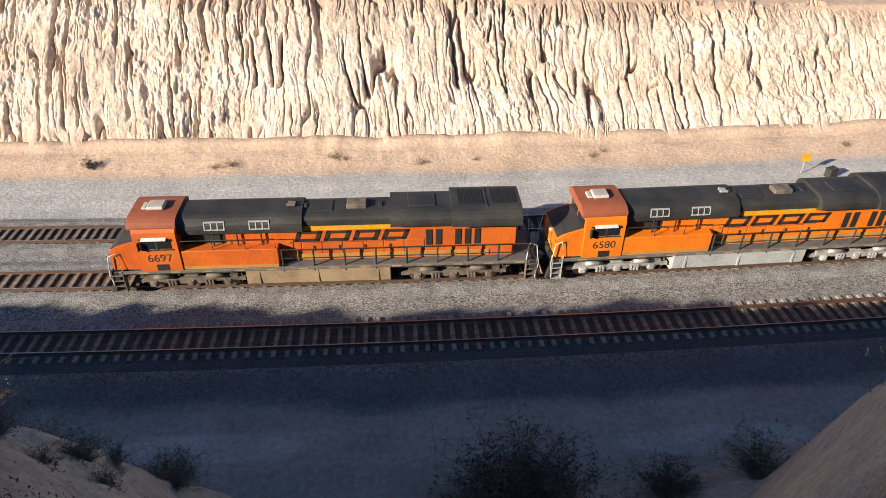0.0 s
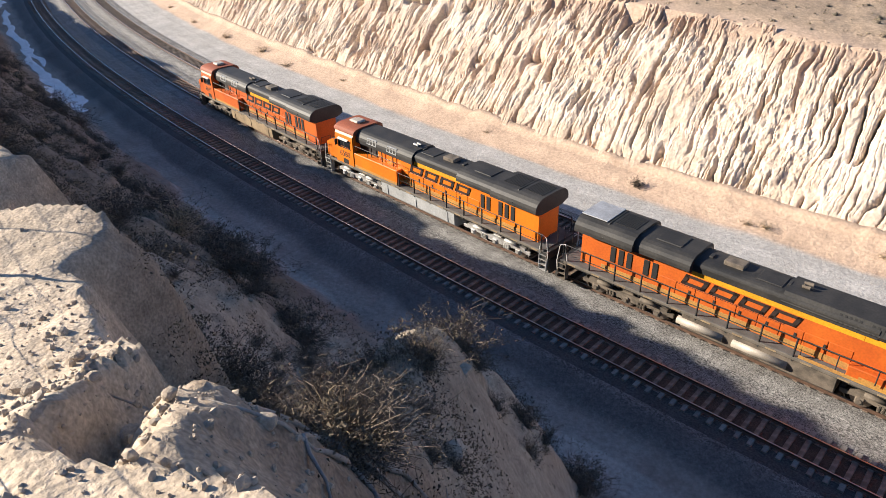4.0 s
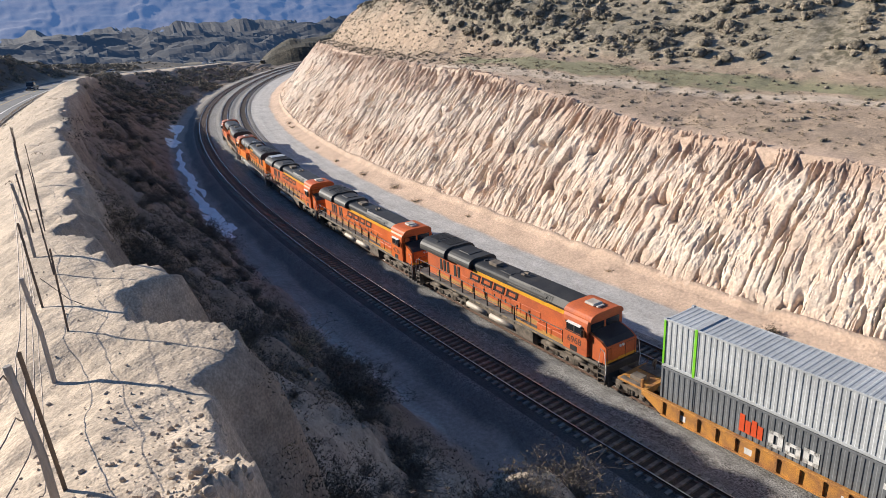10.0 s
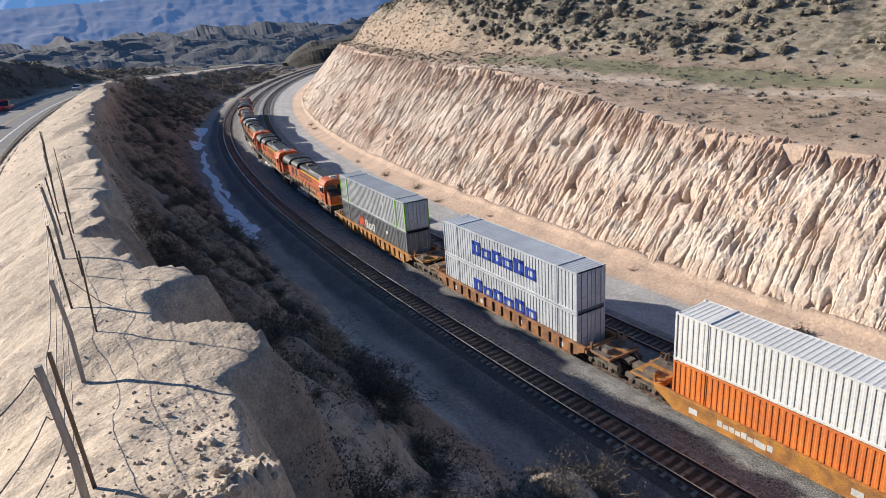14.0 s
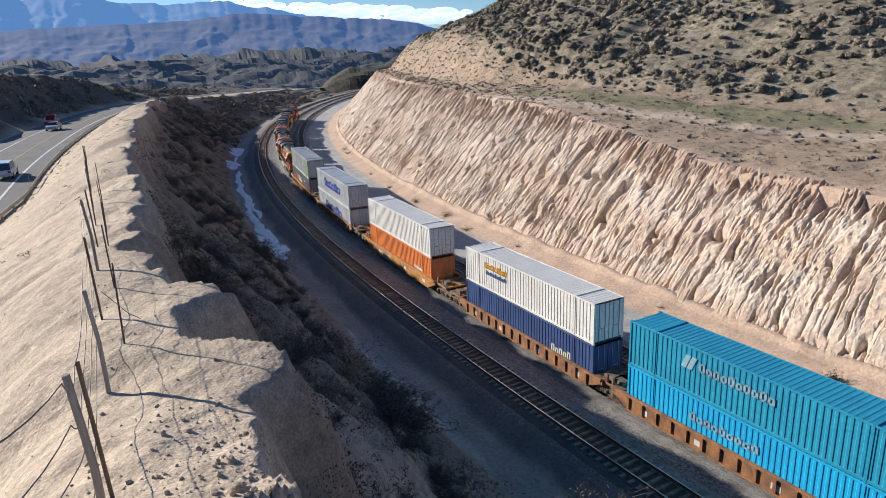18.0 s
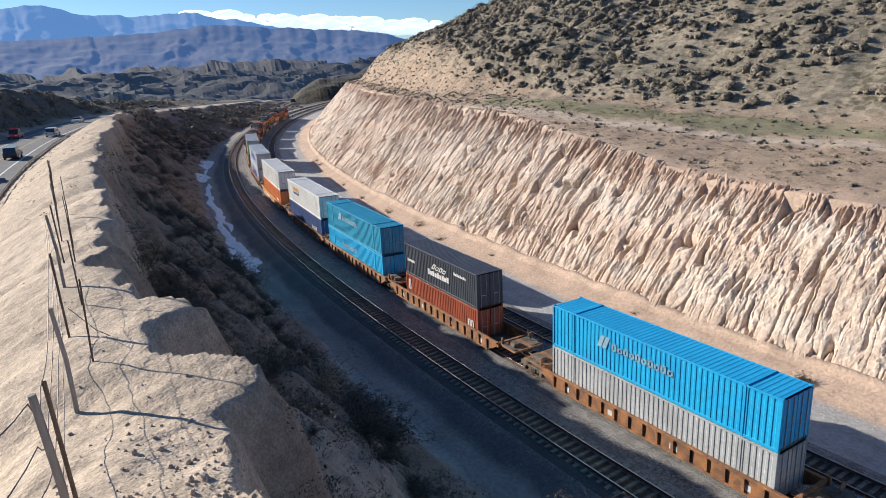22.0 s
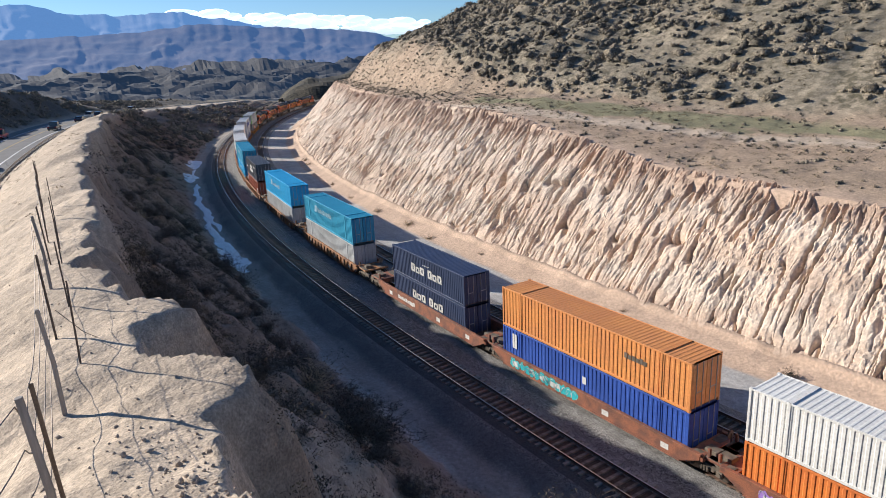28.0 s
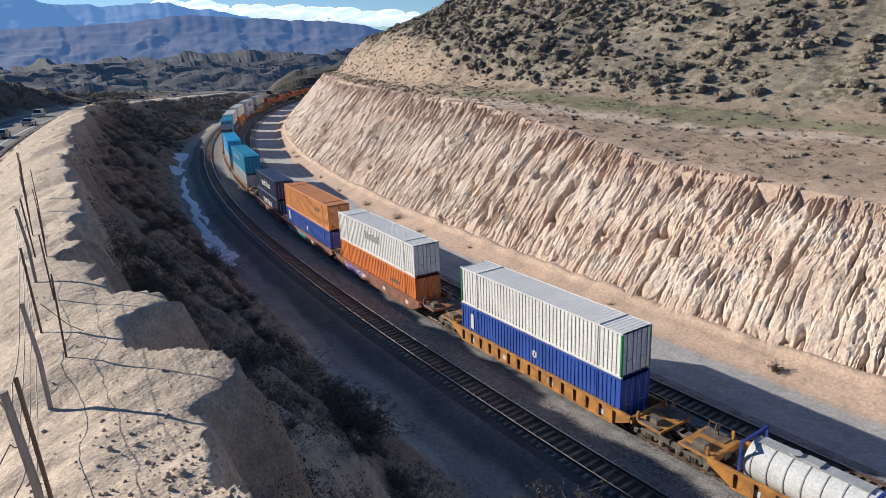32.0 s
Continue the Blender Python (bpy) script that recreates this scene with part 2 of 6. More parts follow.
def thing(name, label, category, m=None, group="", kind=""):
    ob = new(name)
    ob.empty_display_size = 0.3
    if m is not None:
        ob.matrix_world = m
    return tagged(ob, label, category, group, kind)


def grid_mesh(name, X, Y, Z, material, smooth=True, keep=None, slot=None, mats=(), soil=None, cover=None):
    """A mesh from three equal arrays of rows and columns. slot: material index for each face."""
    nr, nc = X.shape
    me = bpy.data.meshes.new(name)
    co = np.stack([X, Y, Z], -1).reshape(-1, 3).astype(np.float32)
    i = np.arange(nr * nc).reshape(nr, nc)
    q = np.stack([i[:-1, :-1], i[1:, :-1], i[1:, 1:], i[:-1, 1:]], -1).reshape(-1, 4)
    sl = None if slot is None else slot.reshape(-1)
    if keep is not None:
        k = keep.reshape(-1)
        q = q[k]
        sl = sl[k] if sl is not None else None
    me.vertices.add(len(co))
    me.vertices.foreach_set("co", co.ravel())
    me.loops.add(q.size)
    me.loops.foreach_set("vertex_index", q.ravel().astype(np.int32))
    me.polygons.add(len(q))
    me.polygons.foreach_set("loop_start", (np.arange(len(q)) * 4).astype(np.int32))
    for m in (mats or (material,)):
        me.materials.append(m)
    if sl is not None:
        me.polygons.foreach_set("material_index", sl.astype(np.int32))
    me.polygons.foreach_set("use_smooth", np.full(len(q), smooth))
    if soil is not None:
        me.attributes.new("soil", "FLOAT_COLOR", "POINT").data.foreach_set("color", soil.reshape(-1).astype(np.float32))
    if cover is not None:
        me.attributes.new("cover", "FLOAT", "POINT").data.foreach_set("value", cover.reshape(-1).astype(np.float32))
    me.update(calc_edges=True)
    me.validate()
    return me


# ---- noise on arrays ----
def vnoise(x, y, seed=0):
    x, y = np.asarray(x, float), np.asarray(y, float)
    xi, yi = np.floor(x).astype(np.int64), np.floor(y).astype(np.int64)
    fx, fy = x - xi, y - yi
    fx, fy = fx * fx * (3 - 2 * fx), fy * fy * (3 - 2 * fy)

    def h(a, b):
        n = (a * 374761393 + b * 668265263 + seed * 974634777) & 0xFFFFFFFF
        n = ((n ^ (n >> 13)) * 1274126177) & 0xFFFFFFFF
        return ((n ^ (n >> 16)) & 0xFFFF) / 65535.0

    a, b, c, d = h(xi, yi), h(xi + 1, yi), h(xi, yi + 1), h(xi + 1, yi + 1)
    return (a * (1 - fx) + b * fx) * (1 - fy) + (c * (1 - fx) + d * fx) * fy


def fbm(x, y, seed=0, octaves=4, gain=0.5):
    out, amp, tot = 0.0, 1.0, 0.0
    for o in range(octaves):
        out = out + amp * (vnoise(x * 2 ** o, y * 2 ** o, seed + o) - 0.5)
        tot += amp
        amp *= gain
    return out / tot * 2


def ridged(x, y, seed=0, octaves=4):
    out, amp, tot = 0.0, 1.0, 0.0
    for o in range(octaves):
        out = out + amp * (1 - np.abs(2 * vnoise(x * 2 ** o, y * 2 ** o, seed + o) - 1))
        tot += amp
        amp *= 0.5
    return out / tot


def sstep(a, b, x):
    t = np.clip((x - a) / (b - a), 0, 1)
    return t * t * (3 - 2 * t)


# ---- the line of the tracks: s metres along the nearest track, u metres across it ----
SS = np.arange(-900, 700.01, 1.0)
KAP = 1 / 650 + (1 / 460 - 1 / 650) * np.clip((SS + 30) / 50, 0, 1)
KAP[SS > 330] = 0
PHI = np.cumsum(KAP)
PHI -= np.interp(0, SS, PHI)
LX, LY = np.cumsum(-np.cos(PHI)), np.cumsum(np.sin(PHI))
LX += -58 - np.interp(0, SS, LX)
LY += 22.4 - np.interp(0, SS, LY)


def at(s, u):
    p = np.interp(s, SS, PHI)
    return np.interp(s, SS, LX) + u * np.sin(p), np.interp(s, SS, LY) + u * np.cos(p)


def su_of(x, y):
    s = SS[int(((LX - x) ** 2 + (LY - y) ** 2).argmin())]
    for _ in range(5):
        p, cx, cy = np.interp(s, SS, PHI), np.interp(s, SS, LX), np.interp(s, SS, LY)
        s = s - (x - cx) * math.cos(p) + (y - cy) * math.sin(p)
    p, cx, cy = np.interp(s, SS, PHI), np.interp(s, SS, LX), np.interp(s, SS, LY)
    return float(s), float((x - cx) * math.sin(p) + (y - cy) * math.cos(p))


def on_line(s, u, z=0.0, back=False):
    """A pose on the line, its x axis along the way of travel."""
    x, y = at(s, u)
    p = float(np.interp(s, SS, PHI))
    return pose(float(x), float(y), z, 0, 0, math.degrees(math.atan2(math.sin(p), -math.cos(p))) + (180 if back else 0))


U1, U2, U3 = 0.0, 4.95, 9.45
U_BASE = 19.4                       # foot of the cut
CUT_TAN = math.tan(radians(46))


def cut_top(s):
    return np.interp(s, [-300, -110, -79, -31, -12, 3, 26, 54, 107, 134, 200, 260, 330], [6.8, 7.1, 8, 10, 10.5, 12, 14, 14.1, 14.6, 14.9, 14, 12, 6])


# crest of the near bluff and the highway behind it
def crest(s):
    k = [-640, -140, -100, -75, -62, -57, -53, -51, -48.5, -44, -40, -32, -22, 2, 54, 79, 120, 200, 320, 560]
    return (np.interp(s, k, [-26, -26, -25, -25.5, -25.3, -24.5, -24.5, -23.8, -23.2, -23.1, -23.4, -22.3, -21.5, -20.0, -17.6, -20.0, -23.0, -26.5, -28, -26]) + 0.5 * fbm(s / 1.7, s * 0 + 4, 12, 4) + 0.5 * (ridged(s / 2.7, s * 0 + 7, 13, 3) - 0.6) * sstep(2.0, 6.0, np.abs(s + 55)),
            np.interp(s, k, [18, 20, 21, 21.3, 20.9, 20.4, 20.1, 18.9, 18.6, 18.6, 18.5, 18.0, 17.3, 15.8, 14.2, 13.8, 11.8, 7, 2, -8]) + sstep(-42, -32, s) * (0.75 * fbm(s / 5.0, s * 0 + 2, 17, 3) + 0.25 * fbm(s / 1.2, s * 0 + 5, 18, 2)))


def hwy(s):
    k = [-640, -60, 13, 60, 130, 200, 330, 560]
    return (np.interp(s, k, [-60, -42, -34.5, -34.4, -36.6, -41, -50, -62]), np.interp(s, k, [14, 12, 10.2, 10.0, 9.2, 7, 1, -10]))


SPUR_A = ((-2.3, 0.5, 20.0), (-3.1, 0.9, 19.5), (-3.9, 2.3, 17.4), (-6.0, 4.3, 15.8), (-7.6, 5.9, 14.9), (-8.7, 7.4, 13.5), (-9.1, 9.0, 11.3), (-9.2, 10.4, 8.0), (-9.0, 11.6, 4.0), (-8.8, 12.8, -1.2))
SPUR_B = ((3.7, 2.4, 19.8), (5.0, 4.1, 18.8), (7.4, 7.6, 15.2), (10.0, 11.2, 10.9), (12.3, 14.5, 6.2), (13.8, 16.2, 1.6), (14.6, 17.1, -1.2))


def toe_of(s):
    """Foot of the near bluff."""
    return np.interp(s, [-640, -85, -68, -57, -47, -39, -28, 140, 560], [-7, -7, -8, -9.6, -8.6, -7.2, -6.1, -6.4, -8]) + 0.7 * fbm(s / 7, s * 0, 5)


def near_z(s, u):
    uc, zc = crest(s)
    uh, zh = hwy(s)
    x, y = at(s, u)
    # toe of the bluff, with a recess below the camera
    toe = toe_of(s)
    # the edge breaks off in bites and ledges
    calm = sstep(1.6, 3.6, np.hypot(x, y))
    ue = u + calm * (0.65 * fbm(s / 1.5, u / 2.2, 14, 5) + 0.55 * (ridged(s / 0.9, u / 1.6, 15, 3) - 0.6))
    t = np.clip((ue - uc) / (toe - uc), 0, 1)
    prof = np.interp(t, [0, 0.03, 0.08, 0.2, 0.36, 0.6, 0.85, 1], [1, 0.95, 0.80, 0.66, 0.50, 0.29, 0.09, 0]) ** (1 + 0.8 * np.exp(-((s + 60) / 5.5) ** 2))
    base = -0.95 + 0.15 * fbm(s / 6, u / 2, 8)
    z = base + (zc - base) * prof
    mid = np.sin(np.pi * t) * sstep(0.0, 0.07, t)
    z = z + mid * (2.4 * (ridged(s / 11, u / 16, 21, 3) - 0.55) + 1.3 * fbm(s / 2.6, u / 3.4, 22, 4) + 0.7 * (ridged(s / 1.5, u / 6, 28, 3) - 0.5) + 0.4 * (ridged(s / 0.55, u / 1.3, 24, 3) - 0.5) + 0.22 * fbm(s / 0.5, u / 0.5, 23, 3)) + sstep(0.02, 0.1, t) * (1 - sstep(0.3, 0.6, t)) * calm * (0.35 * (ridged(s / 0.9, u / 2.5, 35, 3) - 0.5) + 0.16 * fbm(s / 0.35, u / 0.35, 36, 3))
    # crumbling spurs that run down on both sides of the camera
    for line, left, right in ((SPUR_A, 1.35, 2.0), (SPUR_B, 4.5, 1.1)):
        best = np.full(np.shape(x), -99.0)
        for (ax, ay, az), (bx, by, bz) in zip(line, line[1:]):
            dx, dy = bx - ax, by - ay
            k = np.clip(((x - ax) * dx + (y - ay) * dy) / (dx * dx + dy * dy), 0, 1)
            dd = np.hypot(x - ax - k * dx, y - ay - k * dy)
            side = (dx * (y - ay) - dy * (x - ax)) / (math.hypot(dx, dy) * (dd + 0.3))
            steep = right + (left - right) * sstep(-0.8, 0.8, side)
            best = np.maximum(best, az + (bz - az) * k - steep * (np.sqrt(dd * dd + 0.16) - 0.4))
        best = best + (0.55 * fbm(x / 2.1, y / 2.1, 25, 5) + 0.3 * (ridged(x / 0.8, y / 0.8, 29, 3) - 0.6)) * sstep(1.0, 3.0, np.hypot(x, y))
        near = (x > -22) & (x < 26) & (ue > uc - 0.3)
        z = np.where(near, np.maximum(z, best), z)
    rub = (1 - sstep(5, 9, np.hypot(x + 2, y))) * (1 - sstep(1.4, 2.6, y))
    pile = np.exp(-((x + 4.3) / 1.3) ** 4 - ((y - 0.35) / 0.62) ** 4)
    z = z + pile * (0.02 + 0.22 * ridged(x / 0.45, y / 0.45, 30, 2) + 0.07 * fbm(x / 0.12, y / 0.12, 34, 3))
    z = z + rub * (0.10 * ridged(x / 0.45, y / 0.45, 26, 3) + 0.05 * fbm(x / 0.12, y / 0.12, 27, 2))
    # behind the crest the ground falls away to the highway
    b = np.clip((uc - u) / np.maximum(uc - (uh + 5.8), 1), 0, 1)
    back = zc + (zh - zc) * (b ** 1.4) + np.interp(s, [-48, -38], [0.5, 0.08]) * np.exp(-((uc - u - 2.0) / 1.7) ** 2) + 0.2 * fbm(s / 3, u / 3, 31) + 0.06 * fbm(s / 0.6, u / 0.6, 32, 3)
    road = zh
    d = (uh - 8) - u
    far = zh + np.interp(s, [-100, 20, 50, 150, 185, 230], [16, 12, 10, 10, 7, 3]) * sstep(-2, 15, d + 2.5 * fbm(s / 9, s * 0, 42, 3)) * (0.9 + 0.25 * fbm(s / 14, u / 14, 41, 3)) + 0.8 * fbm(s / 4, u / 4, 43, 3) * sstep(0, 5, d)
    z = np.where(ue < uc, np.where(u < uh + 5.8, np.where(u < uh - 8, far, road - 0.1), back), z)
    return z


def far_z(s, u):
    zb = cut_top(s)
    ub = U_BASE + zb / CUT_TAN
    z = -0.35 + 0.5 * sstep(16.6, U_BASE, u)
    fan = np.clip(0.4 + 1.1 * fbm(s / 3.2, s * 0 + 9, 56, 3), 0, 1)
    z = z + 0.32 * fan * np.exp(-(np.clip(19.7 - u, 0, None) / 0.8) ** 2) * (u < 20.2) + 0.05 * fbm(s / 0.7, u / 0.5, 57, 3) * sstep(16.6, 17.5, u)
    z = z + np.clip(u - U_BASE, 0, None) * CUT_TAN
    over = u - ub
    wb = np.interp(s, [-200, -20, 20, 60, 120, 260], [40, 26, 14, 6, 4, 4])
    flat = zb + 0.12 * np.clip(over, 0, None)
    second = np.interp(s, [30, 80, 120, 200, 260], [0, 5.0, 7.0, 6.0, 3.0])
    rise = second * sstep(0, 9, over - wb) + np.clip(over - wb, 0, None) * 0.46
    cap = np.interp(s, [-300, -60, 0, 50, 100, 140, 180, 230, 300], [95, 85, 66, 46, 30, 17, 10.5, 6, 2])
    rise = cap * (1 - np.exp(-np.clip(rise, 0, None) / cap))
    hill = flat + rise + sstep(0, 10, over - wb) * (2.2 * fbm(s / 22, u / 22, 51, 4) + 0.5 * fbm(s / 4, u / 4, 52, 3)) + 0.15 * fbm(s / 2, u / 2, 53, 3) * sstep(0, 2, over) + sstep(0.5, 4, over) * np.interp(s, [20, 50, 160, 220], [0.15, 1, 1, 0.3]) * (0.9 * (ridged(s / 6, u / 9, 54, 3) - 0.55) + 0.35 * fbm(s / 1.6, u / 1.6, 55, 3) + sstep(30, 50, s) * sstep(0, 4, over - wb) * (1 - sstep(9, 16, over - wb)) * 0.9 * (ridged(s / 2.4, u / 16, 58, 3) - 0.55))
    return np.where(over > 0, hill, z)


def ground_z(s, u):
    """Height of the open ground anywhere on the plan."""
    s, u = np.asarray(s, float), np.asarray(u, float)
    bed = np.where(u < -2.1, -0.3 - 0.65 * sstep(-2.1, -4.2, -(-u)) * 0 - 0.65 * np.clip((-2.1 - u) / 2.1, 0, 1), -0.3)
    n = near_z(s, u)
    z = np.where(u < -4.2, n, bed)
    z = np.where(u > 11.5, far_z(s, u), z)
    fade = sstep(300, 430, s)
    return z * (1 - fade) + (-16 + 10 * fbm(s / 60, u / 60, 61)) * fade * np.where(np.abs(u - 4) < 14, 0, 1) + np.where(np.abs(u - 4) < 14, z * fade, 0)


def ground_at(x, y):
    s, u = su_of(x, y)
    return float(ground_z(s, u))

# ---- ground ----
def steps(*segs):
    out = []
    for a, b, d in segs:
        out.append(np.arange(a, b - 1e-6, d))
    return np.concatenate(out + [[segs[-1][1]]])


def build_ground():
    sl = steps((-640, -140, 10), (-140, -80, 2), (-80, -66, 0.6), (-66, -58, 0.2), (-58, -47, 0.075), (-47, -30, 0.18), (-30, 20, 0.5), (20, 150, 0.6), (150, 260, 2), (260, 560, 10))
    ul = steps((-260, -90, 10), (-90, -36, 2), (-36, -27, 0.5), (-27, -25.6, 0.2), (-25.6, -21.5, 0.075), (-21.5, -14, 0.2), (-14, -6, 0.3), (-6, -2, 0.25), (-2, 11, 0.8), (11, 20, 0.3), (20, 50, 0.6), (50, 120, 2), (120, 340, 8))
    S, U = np.meshgrid(sl, ul, indexing="ij")
    X, Y = at(S, U)
    Z = ground_z(S, U)
    zb = cut_top(S)
    ub = U_BASE + zb / CUT_TAN
    inside = (U > U_BASE + 0.6) & (U < ub - 0.5)
    Z = np.where(inside, Z - 1.6, Z)                                     # under the gullied face the sheet lies lower
    n = fbm(S / 5, U / 1.2, 71, 4)
    n2 = fbm(S / 14, U / 3, 74, 4)
    uc, uh = crest(S)[0], hwy(S)[0]
    over = U - ub
    wb = np.interp(S, [-200, -20, 20, 60, 120, 260], [40, 26, 14, 6, 4, 4])
    col = np.empty(S.shape + (4,))
    col[:] = (0.50, 0.40, 0.295, 0.1)                                      # pale sand

    def lay(w, c):
        col[:] = col * (1 - w[..., None]) + np.array(c) * w[..., None]

    lay(sstep(-0.3, 1.3, U - uc + 0.8 * n), (0.27, 0.205, 0.15, 0.15))                                # bluff soil
    lay(sstep(0.0, 0.4, fbm(S / 3.0, U / 2.0, 75, 3)) * sstep(0.3, 2, U - uc) * (1 - sstep(-46, -38, S)), (0.35, 0.285, 0.215, 0.1))
    lay(sstep(0.5, 2.5, U - uc + n) * sstep(0, 25, S) * (1 - sstep(130, 180, S)) * 0.8, (0.29, 0.20, 0.135, 0.1))
    lay(sstep(-22.0, -20.8, U + 0.5 * n) * (1 - sstep(-42, -28, S)) * (0.75 + 0.25 * n2), (0.42, 0.35, 0.27, 0.1))      # bare pale spurs
    lay(sstep(0.05, 0.5, n2 + 0.4 * n) * sstep(0, 2, U - uc) * np.interp(S, [-75, -50, -20, 20], [0.35, 0.45, 0.8, 0.5]), (0.16, 0.125, 0.092, 0.25))
    lay(sstep(-51, -46, S) * (1 - sstep(-38, -32, S)) * sstep(-20.8, -18.8, U + 0.8 * n) * 0.85, (0.42, 0.35, 0.27, 0.1))     # washed-out gully
    dirt = sstep(-0.9, 0.5, U - toe_of(S) + 0.8 * n)
    lay(dirt, (0.32, 0.28, 0.235, 0.1))                                     # dirt track
    lay(dirt * sstep(-54, -44, S) * (1 - sstep(60, 120, S)) * 0.8, (0.31, 0.275, 0.24, 0.05))
    rut = np.exp(-((U + 6.9 + 0.5 * n2) / 0.3) ** 2) + np.exp(-((U + 5.4 + 0.5 * n2) / 0.3) ** 2)
    lay(np.clip(rut, 0, 1) * 0.5, (0.37, 0.33, 0.285, 0.0))
    for s0, u0, a, b in ((-47.4, -5.9, 4.4, 0.8), (-69.0, -6.7, 4.6, 0.8), (-17, -6.1, 12, 0.6)):
        q = 1 - ((S - s0) / a) ** 2 - ((U - u0) / b) ** 2
        lay(sstep(-0.15, 0.35, q + 0.25 * n), (0.41, 0.38, 0.335, 0.0))                                 # dried mud
    lay(sstep(-4.3, -3.4, U + 0.7 * n), (0.15, 0.135, 0.125, 0.25))                                   # cinder shoulder
    lay(sstep(-2.6, -1.9, U + 0.4 * n) * 0.75, (0.17, 0.155, 0.145, 0.9))
    lay(sstep(1.2, 2.4, U + 0.4 * n), (0.235, 0.225, 0.21, 0.9))                                       # ballast
    lay(sstep(10.9, 11.7, U + 0.3 * n), (0.42, 0.405, 0.385, 0.06))                                      # gravel road
    lay(sstep(0.0, 0.4, fbm(S / 30, U / 0.7, 78, 3)) * (U > 11.4) * 0.5, (0.47, 0.455, 0.43, 0.03))
    lay(sstep(0.05, 0.4, fbm(S / 22, U / 0.5, 79, 3)) * (U > 11.4) * 0.5, (0.36, 0.345, 0.325, 0.06))
    w2 = np.exp(-((U - 13.0 - 0.2 * n2) / 0.35) ** 2) + np.exp(-((U - 14.9 - 0.2 * n2) / 0.35) ** 2)
    lay(np.clip(w2, 0, 1) * 0.35, (0.50, 0.485, 0.46, 0.05))
    lay(sstep(16.3, 17.0, U + 0.5 * n), (0.53, 0.385, 0.28, 0.05))                                     # wash
    lay(sstep(0.0, 3.0, over), (0.40, 0.295, 0.205, 0.35))
    lay(sstep(0.0, 0.5, n2) * sstep(1, 6, over) * 0.5, (0.32, 0.245, 0.175, 0.3))
    lay(sstep(-1.5, 2.5, over - wb - np.interp(S, [30, 80, 200], [0, 9, 9]) + 3 * n), (0.36, 0.30, 0.215, 0.35))   # brushy hill
    lay(sstep(-0.15, 0.25, fbm(S / 16, U / 16, 77, 4)) * sstep(0, 6, over - wb - 2) * 0.8, (0.27, 0.23, 0.165, 0.3))
    lay(sstep(0, 1, over - wb + 8.5 + 2.5 * n) * (1 - sstep(0, 1, over - wb + 3.5 + 2.5 * n)) * (S < 40), (0.25, 0.23, 0.13, 0.3))   # strip of new grass
    lay(sstep(0, .6, over - wb + 12.5 + 1.0 * n) * (1 - sstep(0, .6, over - wb + 9.5 + 1.0 * n)) * (S < 60), (0.55, 0.44, 0.33, 0.0))  # track on the bench
    lay(sstep(0, 2, (uh - 7.5) - U + n), (0.13, 0.11, 0.085, 0.2))                                     # dark hill beyond the highway
    lay(sstep(300, 340, S) * sstep(12, 16, np.abs(U - 4)), (0.22, 0.19, 0.14, 0.2))
    cover = sstep(-1, 4, over - wb - np.interp(S, [30, 80, 200], [0, 6, 8])) * 0.9 + sstep(1.0, 4.0, over) * 0.25
    me = grid_mesh("ground", X, Y, Z, SOIL, soil=np.clip(col, 0, 1), cover=np.clip(cover, 0, 1))
    tagged(new("ground", me), "pale sandy ground with ballast bed, gravel road and brush hill", "ground", kind="structure")


